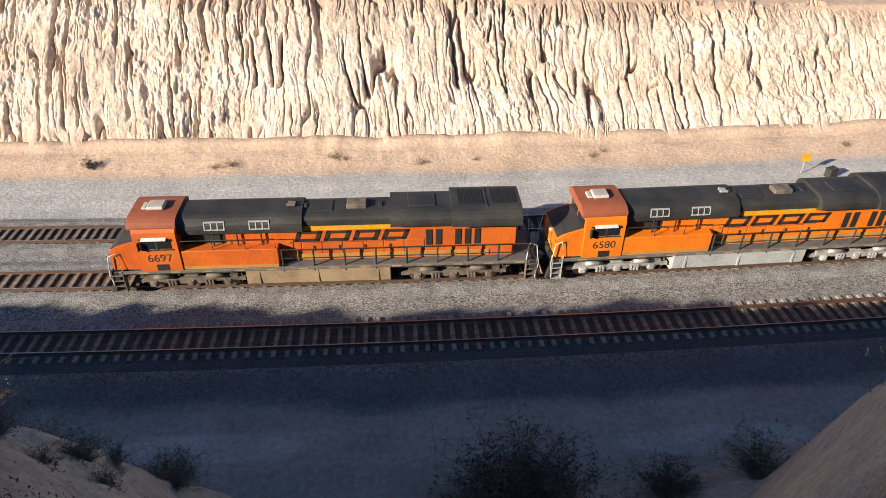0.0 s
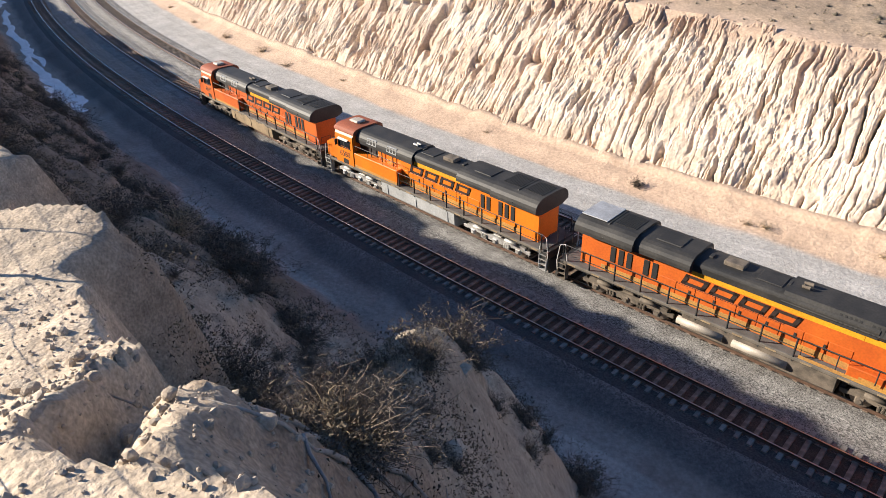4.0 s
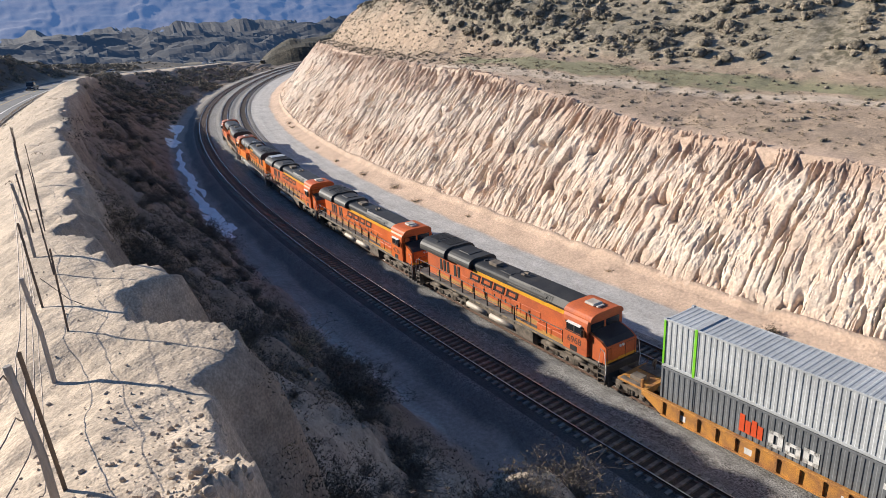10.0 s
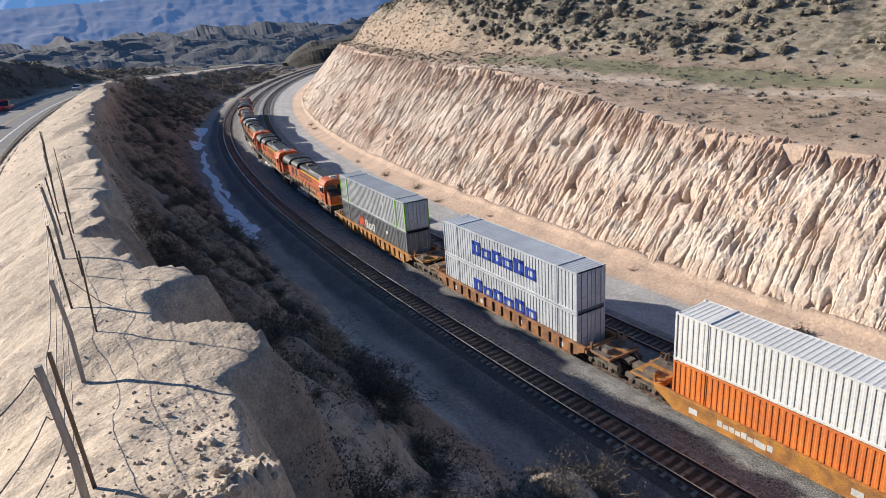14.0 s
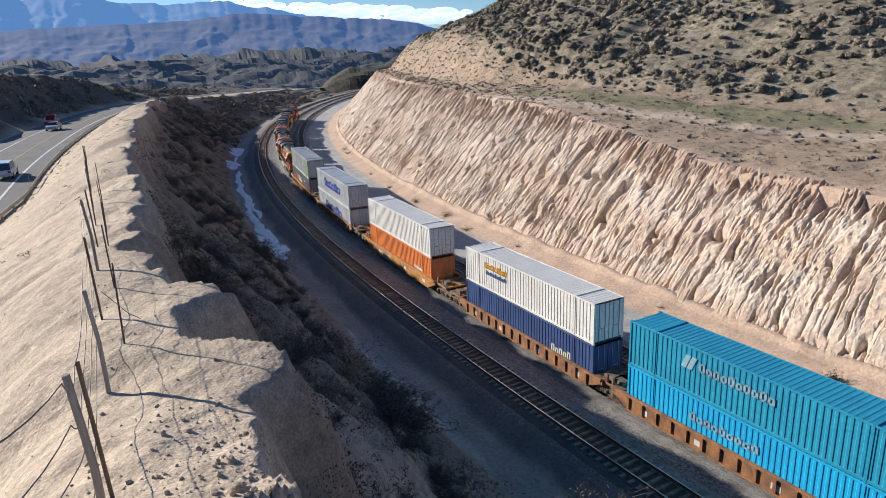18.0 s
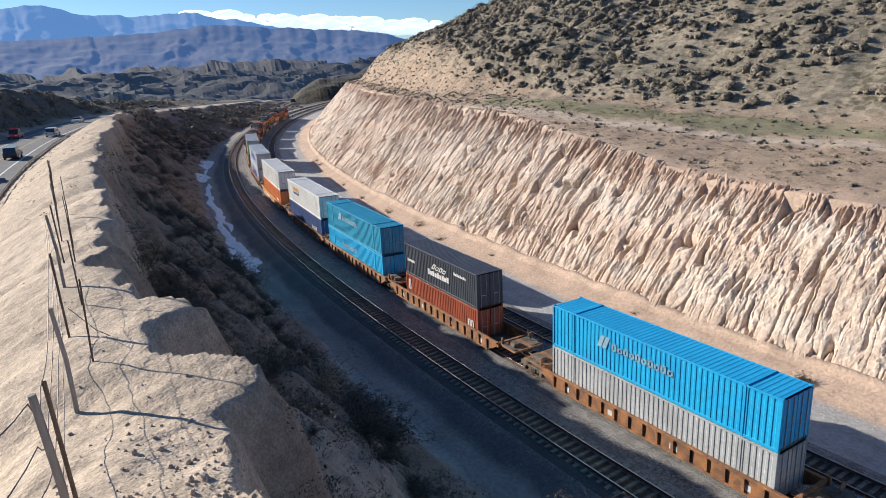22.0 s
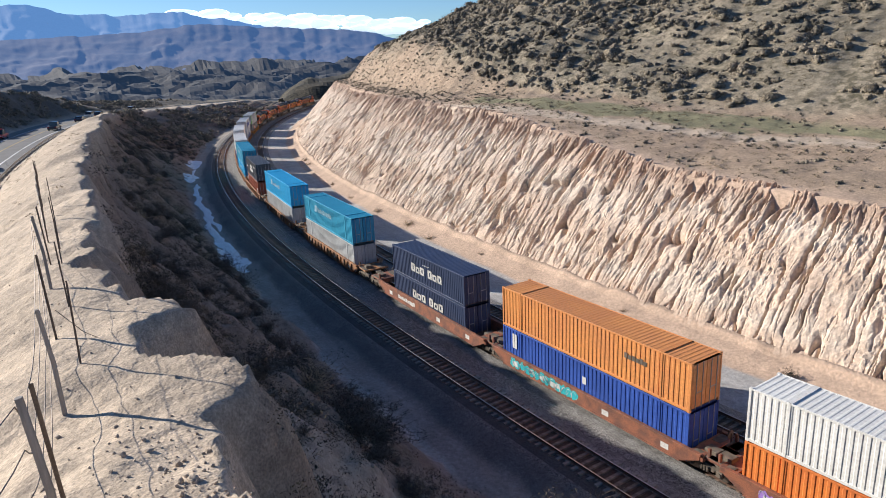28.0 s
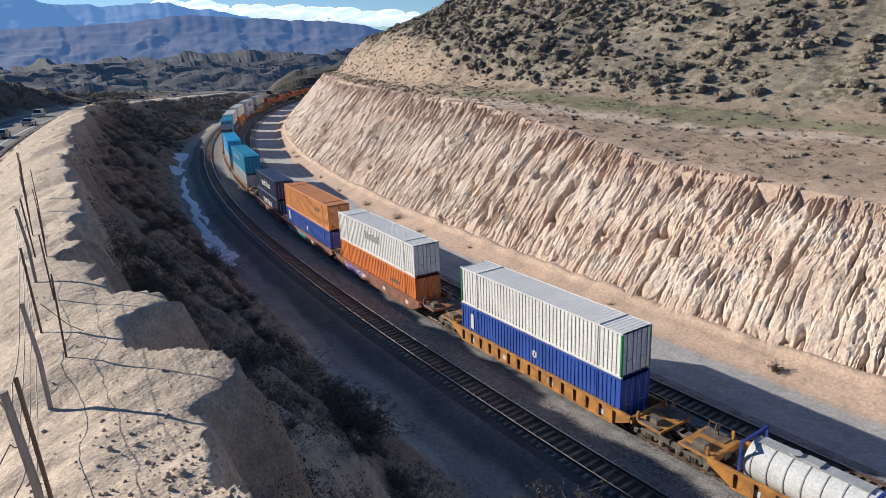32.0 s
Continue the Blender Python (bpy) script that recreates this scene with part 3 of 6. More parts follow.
def build_cut():
    """The gullied face of the cut: rounded ribs of clay parted by narrow cracks, finer rills below and along the rim."""
    sl = np.concatenate([np.arange(-125, -105, 0.3), np.arange(-105, 12, 0.055), np.arange(12, 70, 0.075), np.arange(70, 120, 0.12), np.arange(120, 330, 0.4)])
    vl = np.linspace(0, 1, 126)
    S, V = np.meshgrid(sl, vl, indexing="ij")
    zb = cut_top(S) + 0.35 * fbm(S / 3.0, S * 0, 81) + 0.25 * fbm(S / 0.5, S * 0 + 3, 82, 2)
    zz = 0.15 + zb * V
    uu = U_BASE + zz / CUT_TAN
    # the flutes lean a little and wander, with short kinks
    w = S - V * zb * 0.07 + 0.5 * fbm(S / 9.0, V * 2.0, 97, 2) + 0.26 * fbm(S / 1.6, V * 5.0, 83, 3) + 0.15 * fbm(S / 0.45, V * 18.0, 84, 3)

    V2 = V * (1 + 1.3 * sstep(-35, 25, S))                 # shorter flutes where the cut is high

    def cracks(cell, k, seed, drift, mask, cover, along):
        n = vnoise(w / cell, V2 * drift + S / 60, seed)
        line = (1 - np.abs(2 * n - 1))
        wide = vnoise(w / (cell * 1.7) + 3, V2 * along * 0.7, seed + 60)
        return line ** (k * (1.9 - 1.55 * wide)) * sstep(1 - cover, 1.18 - cover, vnoise(w / mask + 9, V2 * along, seed + 40)), 1 - line

    zone = sstep(-0.25, 0.3, fbm(S / 8, V * 2.2, 98, 3))
    big, rib = cracks(1.0, 18, 85, 1.4, 1.1, 0.60, 4.0)
    mid, rib2 = cracks(0.55, 13, 86, 2.0, 0.7, 0.60, 5.5)
    fine, rib3 = cracks(0.26, 6, 87, 3.2, 0.5, 0.66, 8.0)
    low = 1 - sstep(0.12, 0.45, V)
    high = sstep(0.62, 0.9, V)
    env = np.clip(V * 11, 0, 1) * (1 - 0.7 * sstep(0.955, 1.0, V))
    east = 0.35 + 0.65 * sstep(-84, -66, S + 6 * fbm(S / 6, V * 3, 100, 2))          # the face is smoother where the cut begins
    cut = env * east * (1 + 0.5 * sstep(-15, 35, S)) * (1.25 * big * (0.55 + 0.6 * sstep(0.1, 0.5, V)) + 0.75 * mid * (0.6 + 0.4 * zone) + fine * (0.08 + 0.12 * low * zone + 0.16 * high))
    cut = cut - env * east * (0.07 * rib ** 0.5 + 0.035 * rib2 ** 0.5 + 0.01 * rib3 ** 0.6) * (0.4 + 0.9 * sstep(-0.3, 0.3, fbm(S / 1.1, V * 6, 103, 3)))
    rough = 0.085 * fbm(S / 0.5, V * 20, 89, 4) + 0.05 * np.tanh(6 * fbm(S / 0.45, V * 17, 93, 3)) + 0.05 * (ridged(S / 0.35, V * 34, 92, 2) - 0.5)
    ledge = 0.08 * np.tanh(5 * fbm(S / 2.5, V * 9, 94, 3)) * zone
    un, zn = -math.sin(math.atan(CUT_TAN)), math.cos(math.atan(CUT_TAN))
    off = 0.1 - cut + (rough * (0.6 + 0.7 * zone) + ledge) * np.clip(V * 6, 0, 1) + 0.35 * fbm(S / 7, V * 2.5, 90, 3) * np.clip(V * 4, 0, 1)
    U = uu + un * off
    Z = zz + zn * off
    Z[:, 0] = -0.3
    Z[:, -1] -= 0.3
    X, Y = at(S, U)
    band = sstep(-0.2, 0.3, fbm(S / 25, V * 5, 95, 4))[..., None]
    top = sstep(0.70, 0.98, V + 0.12 * fbm(S / 6, V * 3, 96, 3))[..., None]
    col = np.array((0.64, 0.53, 0.425, 0.0)) * (1 - band) + np.array((0.60, 0.465, 0.355, 0.0)) * band
    col = col * (1 - 0.85 * top) + np.array((0.41, 0.285, 0.205, 0.0)) * 0.85 * top
    blot = sstep(0.1, 0.45, fbm(S / 1.6, V * 7, 99, 4))[..., None]
    col = col * (1 - 0.45 * blot) + np.array((0.55, 0.40, 0.29, 0.0)) * 0.45 * blot
    foot = (1 - sstep(0.02, 0.12, V))[..., None]
    col = col * (1 - foot) + np.array((0.55, 0.42, 0.32, 0.0)) * foot
    me = grid_mesh("cut_slope", X, Y, Z, SOIL, smooth=False, soil=col)
    tagged(new("cut_slope", me), "steep pinkish clay cut carved into rain gullies", "slope", kind="structure")


def swept(name, s0, s1, prof, material, parent=None, ds=2.0, closed=True, label="", kind="structure"):
    """An outline of (u, z) swept along the line of the tracks."""
    sl = np.arange(s0, s1 + 0.01, ds)
    pr = list(prof) + ([prof[0]] if closed else [])
    S = np.repeat(sl[:, None], len(pr), 1)
    U = np.repeat(np.array([p[0] for p in pr])[None], len(sl), 0)
    Z = np.repeat(np.array([p[1] for p in pr])[None], len(sl), 0)
    X, Y = at(S, U)
    ob = new(name, grid_mesh(name, X, Y, Z, material, smooth=False))
    if parent:
        ob.parent = parent
    tagged(ob, label)
    if not parent and kind:
        tagged(ob, kind=kind)
    return ob


def tie_mesh(concrete):
    mb = MB()
    if concrete:
        for a, b in ((-1.29, -0.9), (-0.9, 0.9), (0.9, 1.29)):
            mb.prism([(-0.13, -0.3), (0.13, -0.3), (0.10, -0.165), (-0.10, -0.165)], a, b, "y")
    else:
        mb.box(-0.115, 0.115, -1.29, 1.29, -0.31, -0.17, 0.012)
    me = mb.mesh("tie")
    if concrete:
        me.materials.append(TIE_DUST)
        me.materials.append(CONCRETE_TIE)
        for p in me.polygons:
            p.material_index = 0 if abs(p.center.y) < 0.91 else 1
    else:
        me.materials.append(WOOD_TIE)
    return me


def build_tracks():
    for i, (u, lab, tm, conc) in enumerate(((U1, "main track with rusty rails on concrete ties, in shade", CONCRETE_TIE, True), (U2, "main track on which the train runs", CONCRETE_TIE, True),
                                            (U3, "siding track with worn wooden ties", WOOD_TIE, False))):
        tr = thing("track_%d" % (i + 1), lab, "railway track", kind="structure")
        for side in (-1, 1):
            r = u + side * 0.7525
            swept("rail", -460, 480, [(r - 0.075, -0.17), (r + 0.075, -0.17), (r + 0.07, -0.155), (r + 0.01, -0.13), (r + 0.01, -0.04), (r + 0.036, -0.035),
                                      (r + 0.036, -0.004), (r - 0.036, -0.004), (r - 0.036, -0.035), (r - 0.01, -0.04), (r - 0.01, -0.13), (r - 0.07, -0.155)], RAIL, tr, 4.0)
            swept("rail_head", -460, 480, [(r - 0.03, -0.004), (r + 0.03, -0.004), (r + 0.026, 0.0), (r - 0.026, 0.0)], RAILTOP, tr, 4.0)
        # rust-dusted stone between and beside the rails
        swept("track_bed", -460, 480, [(u - 0.66, -0.262), (u + 0.66, -0.262)], OILED, tr, 4.0, closed=False)
        for side in (-1, 1):
            swept("ballast_shoulder", -460, 480, ([(u + side * 0.9, -0.27), (u + side * 1.5, -0.262), (u + side * 1.9, -0.29)] if i == 0 else [(u + side * 0.84, -0.2), (u + side * 0.95, -0.155), (u + side * 1.4, -0.15), (u + side * 2.0, -0.29)])[::side], BALLAST if side > 0 or i else CINDER, tr, 4.0, closed=False)
        me = tie_mesh(conc)
        rng = random.Random(40 + i)
        far = MB()
        base = [tuple(v.co) for v in me.vertices]
        faces = [tuple(p.vertices) for p in me.polygons]
        s, n = -110.0, 0
        while s < 470:
            m = on_line(s + rng.uniform(-0.03, 0.03), u + rng.uniform(-0.03, 0.03), rng.uniform(-0.008, 0.006)) @ pose(0, 0, 0, 0, 0, rng.uniform(-0.8, 0.8))
            if n < 300:
                ob = new("tie", me)
                ob.parent = tr
                ob.matrix_world = m
            elif s < 300:
                far.add([m @ Vector(v) for v in base], faces)
            n += 1
            s += 0.61 if conc else 0.53
        ob = part("far_ties", far, TIE_DUST if conc else tm, tr)
        tagged(ob, kind="stuff")


def build_distance():
    # rolling badlands in the valley and the ground out to the horizon
    az = np.radians(np.concatenate([np.arange(-180, 40, 6), np.arange(40, 115, 0.3), np.arange(115, 180.1, 6)]))
    r = np.concatenate([np.linspace(300, 900, 70), np.linspace(915, 2600, 90), np.linspace(2700, 4700, 12)])
    A, Rr = np.meshgrid(az, r, indexing="ij")
    X, Y = -np.sin(A) * Rr, np.cos(A) * Rr
    base = np.interp(Rr, [300, 420, 700, 1500, 2600, 4700], [-34, -32, -46, -58, -36, 60])
    amp = np.interp(Rr, [300, 420, 800, 1500, 2600, 4700], [0, 17, 30, 46, 62, 20])
    wx, wy = X + 45 * fbm(X / 130, Y / 130, 112, 2), Y + 45 * fbm(X / 130, Y / 130, 113, 2)
    Z = base + amp * (ridged(wx / 230, wy / 230, 101, 6) - 0.45) * 1.4 + 0.4 * amp * fbm(X / 420, Y / 420, 105, 3)
    Z = Z + 13 * (0.5 - np.abs(2 * vnoise(wx / 75, wy / 75, 109) - 1)) * sstep(350, 500, Rr) + (5 * fbm(X / 30, Y / 30, 110, 3) + 15 * (ridged(wx / 80, wy / 80, 115, 4) - 0.5)) * sstep(350, 500, Rr)
    # brushy knoll behind the curve
    dg = np.degrees(A)
    Z = Z + (33 + 5 * fbm(X / 40, Y / 40, 114, 4)) * np.exp(-((dg - 70) / np.where(dg > 70, 4.0, 9.0)) ** 4 - ((Rr - 470) / 60) ** 2)
    # past about 850 m a faint blue emission stands in for haze
    hz = mat("haze_glow_badland_hills", (0.042, 0.034, 0.024), 0.95, scale=0.03, col2=(0.010, 0.011, 0.009), fine=0.4)
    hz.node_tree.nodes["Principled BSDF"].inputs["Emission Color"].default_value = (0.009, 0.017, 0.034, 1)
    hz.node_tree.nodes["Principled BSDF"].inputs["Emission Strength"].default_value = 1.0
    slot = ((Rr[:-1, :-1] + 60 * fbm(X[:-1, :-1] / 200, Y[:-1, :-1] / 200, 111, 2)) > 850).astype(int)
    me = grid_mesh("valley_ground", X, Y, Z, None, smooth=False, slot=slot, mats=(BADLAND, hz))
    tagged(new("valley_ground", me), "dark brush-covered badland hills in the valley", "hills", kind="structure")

    # mountains, farther than anything shifts
    def ridge(name, dist, keys, seed, jag, material, lab):
        az = np.radians(np.concatenate([np.arange(-180, 40, 4), np.arange(40, 112, 0.15), np.arange(112, 180.1, 4)]))
        el = np.interp(np.degrees(az), [k[0] for k in keys], [k[1] for k in keys])
        top = EYE[2] + dist * np.tan(np.radians(el)) + jag * (fbm(np.degrees(az) / 3, az * 0, seed, 5) + 0.6 * fbm(np.degrees(az) / 0.9, az * 0, seed + 1, 4))
        tt = np.linspace(0, 1, 60)
        A, T = np.meshgrid(az, tt, indexing="ij")
        TOP = np.repeat(top[:, None], len(tt), 1)
        Rr = dist - (1 - T) * dist * 0.26
        X, Y = -np.sin(A) * Rr, np.cos(A) * Rr
        Z = -60 + (TOP + 60) * (0.2 * T + 0.8 * T ** 1.5)
        D = np.degrees(A)
        wd = D + 1.1 * fbm(D / 2.5, T * 3.0, seed + 5, 3)
        spur = ridged(wd / 3.4 + T * 0.8, T * 2.6, seed + 3, 3) - 0.5
        rill = ridged(wd / 0.8, T * 9.0, seed + 7, 4) - 0.5
        Z = Z + (TOP + 60) * np.sin(np.pi * T) ** 0.8 * (0.13 * spur + 0.055 * rill)
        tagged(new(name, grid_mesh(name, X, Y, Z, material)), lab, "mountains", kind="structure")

    # aerial haze painted onto the far slopes as blue emission
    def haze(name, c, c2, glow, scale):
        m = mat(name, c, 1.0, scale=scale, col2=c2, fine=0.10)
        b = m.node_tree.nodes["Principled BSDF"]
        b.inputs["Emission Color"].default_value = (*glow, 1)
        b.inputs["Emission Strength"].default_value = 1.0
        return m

    near = haze("haze_glow_mountains", (0.085, 0.066, 0.052), (0.03, 0.032, 0.036), (0.034, 0.072, 0.165), 0.008)
    back = haze("haze_glow_high_mountains", (0.08, 0.08, 0.09), (0.05, 0.055, 0.07), (0.078, 0.165, 0.335), 0.008)
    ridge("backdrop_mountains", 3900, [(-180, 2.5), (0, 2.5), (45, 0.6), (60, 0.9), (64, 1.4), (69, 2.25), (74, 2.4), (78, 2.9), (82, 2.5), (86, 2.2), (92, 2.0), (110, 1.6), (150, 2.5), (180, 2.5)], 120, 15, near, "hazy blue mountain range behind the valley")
    ridge("backdrop_high_mountains", 4650, [(-180, 3), (40, 0.2), (60, 0.4), (70, 1.6), (76, 3.1), (80, 3.8), (84, 3.6), (87, 3.9), (90, 4.35), (93, 4.0), (98, 4.4), (110, 3), (180, 3)], 140, 20, back, "high mountains paled by a hazy blue glow")
    # bank of white cloud along the mountains, its brightness partly put in as emission
    wm = mat("glowing_white_cloud", (0.9, 0.92, 0.95), 1.0, scale=0.003, var=0.03, fine=0.02)
    wm.node_tree.nodes["Principled BSDF"].inputs["Emission Color"].default_value = (0.75, 0.85, 0.95, 1)
    wm.node_tree.nodes["Principled BSDF"].inputs["Emission Strength"].default_value = 0.7
    rng = random.Random(7)
    proto = bmesh.new()
    bmesh.ops.create_icosphere(proto, subdivisions=3, radius=1.0)
    pv = np.array([v.co for v in proto.verts])
    pf = [tuple(v.index for v in f.verts) for f in proto.faces]
    proto.free()
    bank = MB()
    for i in range(95):
        a = rng.triangular(58, 82, 66)
        e = 2.0 + max(0, (a - 62)) * 0.07 + rng.uniform(-0.3, 0.45)
        d = 4800
        rr = rng.uniform(12, 46)
        c = np.array([-math.sin(radians(a)) * d, math.cos(radians(a)) * d, EYE[2] + d * math.tan(radians(e))])
        k = 1 + 0.18 * fbm(pv[:, 0] * 2 + i, pv[:, 1] * 2 + pv[:, 2], 150, 3)
        bank.add(pv * k[:, None] * np.array([rr * 2.2, rr * 2.2, rr * 0.7]) + c, pf)
    tagged(part("backdrop_clouds", bank, wm, None, smooth=True), "bank of white cloud over the mountains", "clouds", kind="structure")


def build_highway():
    sl = np.arange(-620, 480, 4.0)
    uh, zh = hwy(sl)

    def strip(name, a, b, dz, material, parent=None, s0=-620, s1=480):
        k = (sl >= s0) & (sl <= s1)
        U = uh[k][:, None] + np.array([[a, a, b, b]])
        Z = zh[k][:, None] + np.array([[dz - 0.15, dz, dz, dz - 0.15]])
        S = np.repeat(sl[k][:, None], 4, 1)
        X, Y = at(S, U)
        return new(name, grid_mesh(name, X, Y, Z, material, smooth=False))
    tagged(strip("road", -7.0, 5.2, 0.05, ASPHALT), "grey two-lane highway with white edge lines", "road", kind="structure")
    YELLOWLINE = mat("yellow_road_paint", (0.55, 0.40, 0.10), 0.7, scale=2.0)
    paint = mat("white_road_paint", (0.75, 0.74, 0.7), 0.7, scale=2.0)
    tagged(strip("edge_line", 2.9, 3.15, 0.06, paint), "white edge line on the highway", "road marking", kind="structure")
    tagged(strip("edge_line", -3.9, -3.7, 0.06, paint), "white edge line on the highway", "road marking", kind="structure")
    tagged(strip("centre_line", -0.05, 0.12, 0.06, YELLOWLINE), "yellow centre line on the highway", "road marking", kind="structure")
    steel = mat("weathered_guardrail", (0.42, 0.40, 0.36), 0.6, 0.3, scale=4.0)
    gr = thing("guardrail", "weathered steel guardrail along the highway", "guardrail")
    k = np.arange(-120, 330, 4.0)
    pts = []
    for s in k:
        a, b = hwy(s)
        x, y = at(s, a + 5.6)
        pts.append((float(x), float(y), float(b) + 0.62))
    mb = MB()
    for p, q in zip(pts, pts[1:]):
        mb.add([(p[0], p[1], p[2] - .15), (p[0], p[1], p[2] + .15), (q[0], q[1], q[2] + .15), (q[0], q[1], q[2] - .15),
                (p[0], p[1] - .06, p[2] - .15), (p[0], p[1] - .06, p[2] + .15), (q[0], q[1] - .06, q[2] + .15), (q[0], q[1] - .06, q[2] - .15)],
               [(0, 1, 2, 3), (4, 7, 6, 5), (1, 5, 6, 2), (0, 3, 7, 4), (0, 4, 5, 1), (3, 2, 6, 7)])
    part("beam", mb, steel, gr)
    pm = MB().box(-.08, .08, -.08, .08, -0.8, .1, .01).mesh("post")
    pm.materials.append(WOODGREY)
    for p in pts[5:80]:
        ob = new("post", pm)
        ob.parent = gr
        ob.location = (p[0], p[1] - .15, p[2])


build_ground()
build_cut()
build_tracks()
build_distance()
build_highway()

# ---- the train ----
ORANGE = mat("faded_orange_paint", (0.62, 0.135, 0.018), 0.5, scale=0.6, col2=(0.50, 0.10, 0.016), fine=0.06)
ORANGE_B = mat("fresh_orange_paint", (0.80, 0.21, 0.015), 0.4, scale=0.6, col2=(0.70, 0.17, 0.014), fine=0.04)
ORANGE_C = mat("weathered_orange_paint", (0.55, 0.125, 0.03), 0.6, scale=0.8, col2=(0.42, 0.095, 0.03), fine=0.08)
DUSTY_YELLOW = mat("dust_dulled_yellow_paint", (0.50, 0.25, 0.05), 0.7, scale=0.8, col2=(0.36, 0.19, 0.06), fine=0.12)
YELLOW = mat("yellow_stripe_paint", (0.72, 0.36, 0.02), 0.5, scale=1.0, var=0.1)
BLACKP = mat("sooty_black_paint", (0.022, 0.0215, 0.021), 0.6, scale=0.7, col2=(0.045, 0.042, 0.038), fine=0.12)
DARK = mat("dark_logo_paint", (0.04, 0.025, 0.02), 0.6, scale=1.0)
UNDER = mat("dusty_running_gear", (0.19, 0.155, 0.12), 0.85, 0.1, scale=2.0, col2=(0.09, 0.075, 0.06), bump=0.3, bscale=25)
SILVER = mat("silver_running_gear", (0.50, 0.50, 0.49), 0.55, 0.3, scale=2.0, col2=(0.28, 0.26, 0.24), fine=0.12)
TANKTAN = mat("dusty_tan_tank", (0.34, 0.25, 0.15), 0.8, scale=0.8, var=0.15)
TANKGREY = mat("grey_tank", (0.42, 0.43, 0.43), 0.6, scale=0.8, var=0.1)
WHITEP = mat("white_paint", (0.72, 0.71, 0.68), 0.5, scale=1.0, var=0.1)
STEELW = mat("worn_wheel_steel", (0.22, 0.18, 0.15), 0.5, 0.7, scale=3.0)
GRILLE = mat("black_grille", (0.02, 0.02, 0.02), 0.7)
WIN = glass("dark_window", (0.02, 0.022, 0.025))
WALKWAY = mat("grey_walkway", (0.12, 0.115, 0.11), 0.85, scale=2.0)

GLYPHS = {}


def text_mesh(word, size):
    if (word, size) in GLYPHS:
        return GLYPHS[word, size]
    cu = bpy.data.curves.new("lettering", "FONT")
    cu.body, cu.size, cu.extrude, cu.align_x = word, size, 0.004, "CENTER"
    ob = new("lettering", cu)
    me = bpy.data.meshes.new_from_object(ob.evaluated_get(bpy.context.evaluated_depsgraph_get()))
    bpy.data.objects.remove(ob)
    GLYPHS[word, size] = me
    return me


def lettering(word, size, x, y, z, material, parent, face=-1, label=""):
    """Words on the side of a vehicle. face -1: the side at -y."""
    me = text_mesh(word, size).copy()
    me.materials.clear()
    me.materials.append(material)
    ob = new("number", me)
    ob.parent = parent
    ob.matrix_basis = pose(x, y, z, 90, 0, 0 if face < 0 else 180)
    return tagged(ob, label)


def bars(parent, name, x0, z0, w, h, n, y, material, slant=0.3, face=-1, dz=0.0, label="", ring=False):
    """A mark drawn as plain upright bars or hollow blocks. x runs to the reader's right."""
    step = w / n
    sg = 1 if face < 0 else -1
    ya, yb = (y, y - 0.006) if face < 0 else (y, y + 0.006)
    for i in range(n):
        mb = MB()
        a, bw = i * step + step * 0.08, step * 0.84
        hh = h if ring or n <= 2 else h * (1.0, 0.74, 0.9, 0.74)[i % 4]
        cells = [(a, 0, bw, hh)]
        if ring or bw > 0.35:
            k = 0.27 * hh if ring else min(0.28 * bw, 0.26 * hh)
            cells = [(a, 0, k * 1.3, hh), (a + bw - k * 1.3, 0, k * 1.3, hh), (a, 0, bw, k), (a, hh - k, bw, k)]
        for cx, cz, cw, ch in cells:
            pts = [(cx + slant * cz, cz), (cx + cw + slant * cz, cz), (cx + cw + slant * (cz + ch), cz + ch), (cx + slant * (cz + ch), cz + ch)]
            mb.prism([(x0 + sg * p[0], z0 + dz * i / n + p[1]) for p in pts], ya, yb, "y")
        part(name, mb, material, parent, label)


def wheel_mesh():
    mb = MB()
    for a, r, h in ((0, 0.51, 0.12),):
        mb.disc((0, 0, 0), r, h, 24, "y")
    mb.disc((0, 0.075, 0), 0.55, 0.03, 24, "y")
    mb.disc((0, -0.07, 0), 0.30, 0.04, 16, "y")
    mb.disc((0, -0.10, 0), 0.12, 0.06, 12, "y")
    return mb.mesh("wheel")


WHEEL = wheel_mesh()
WHEEL.materials.append(STEELW)


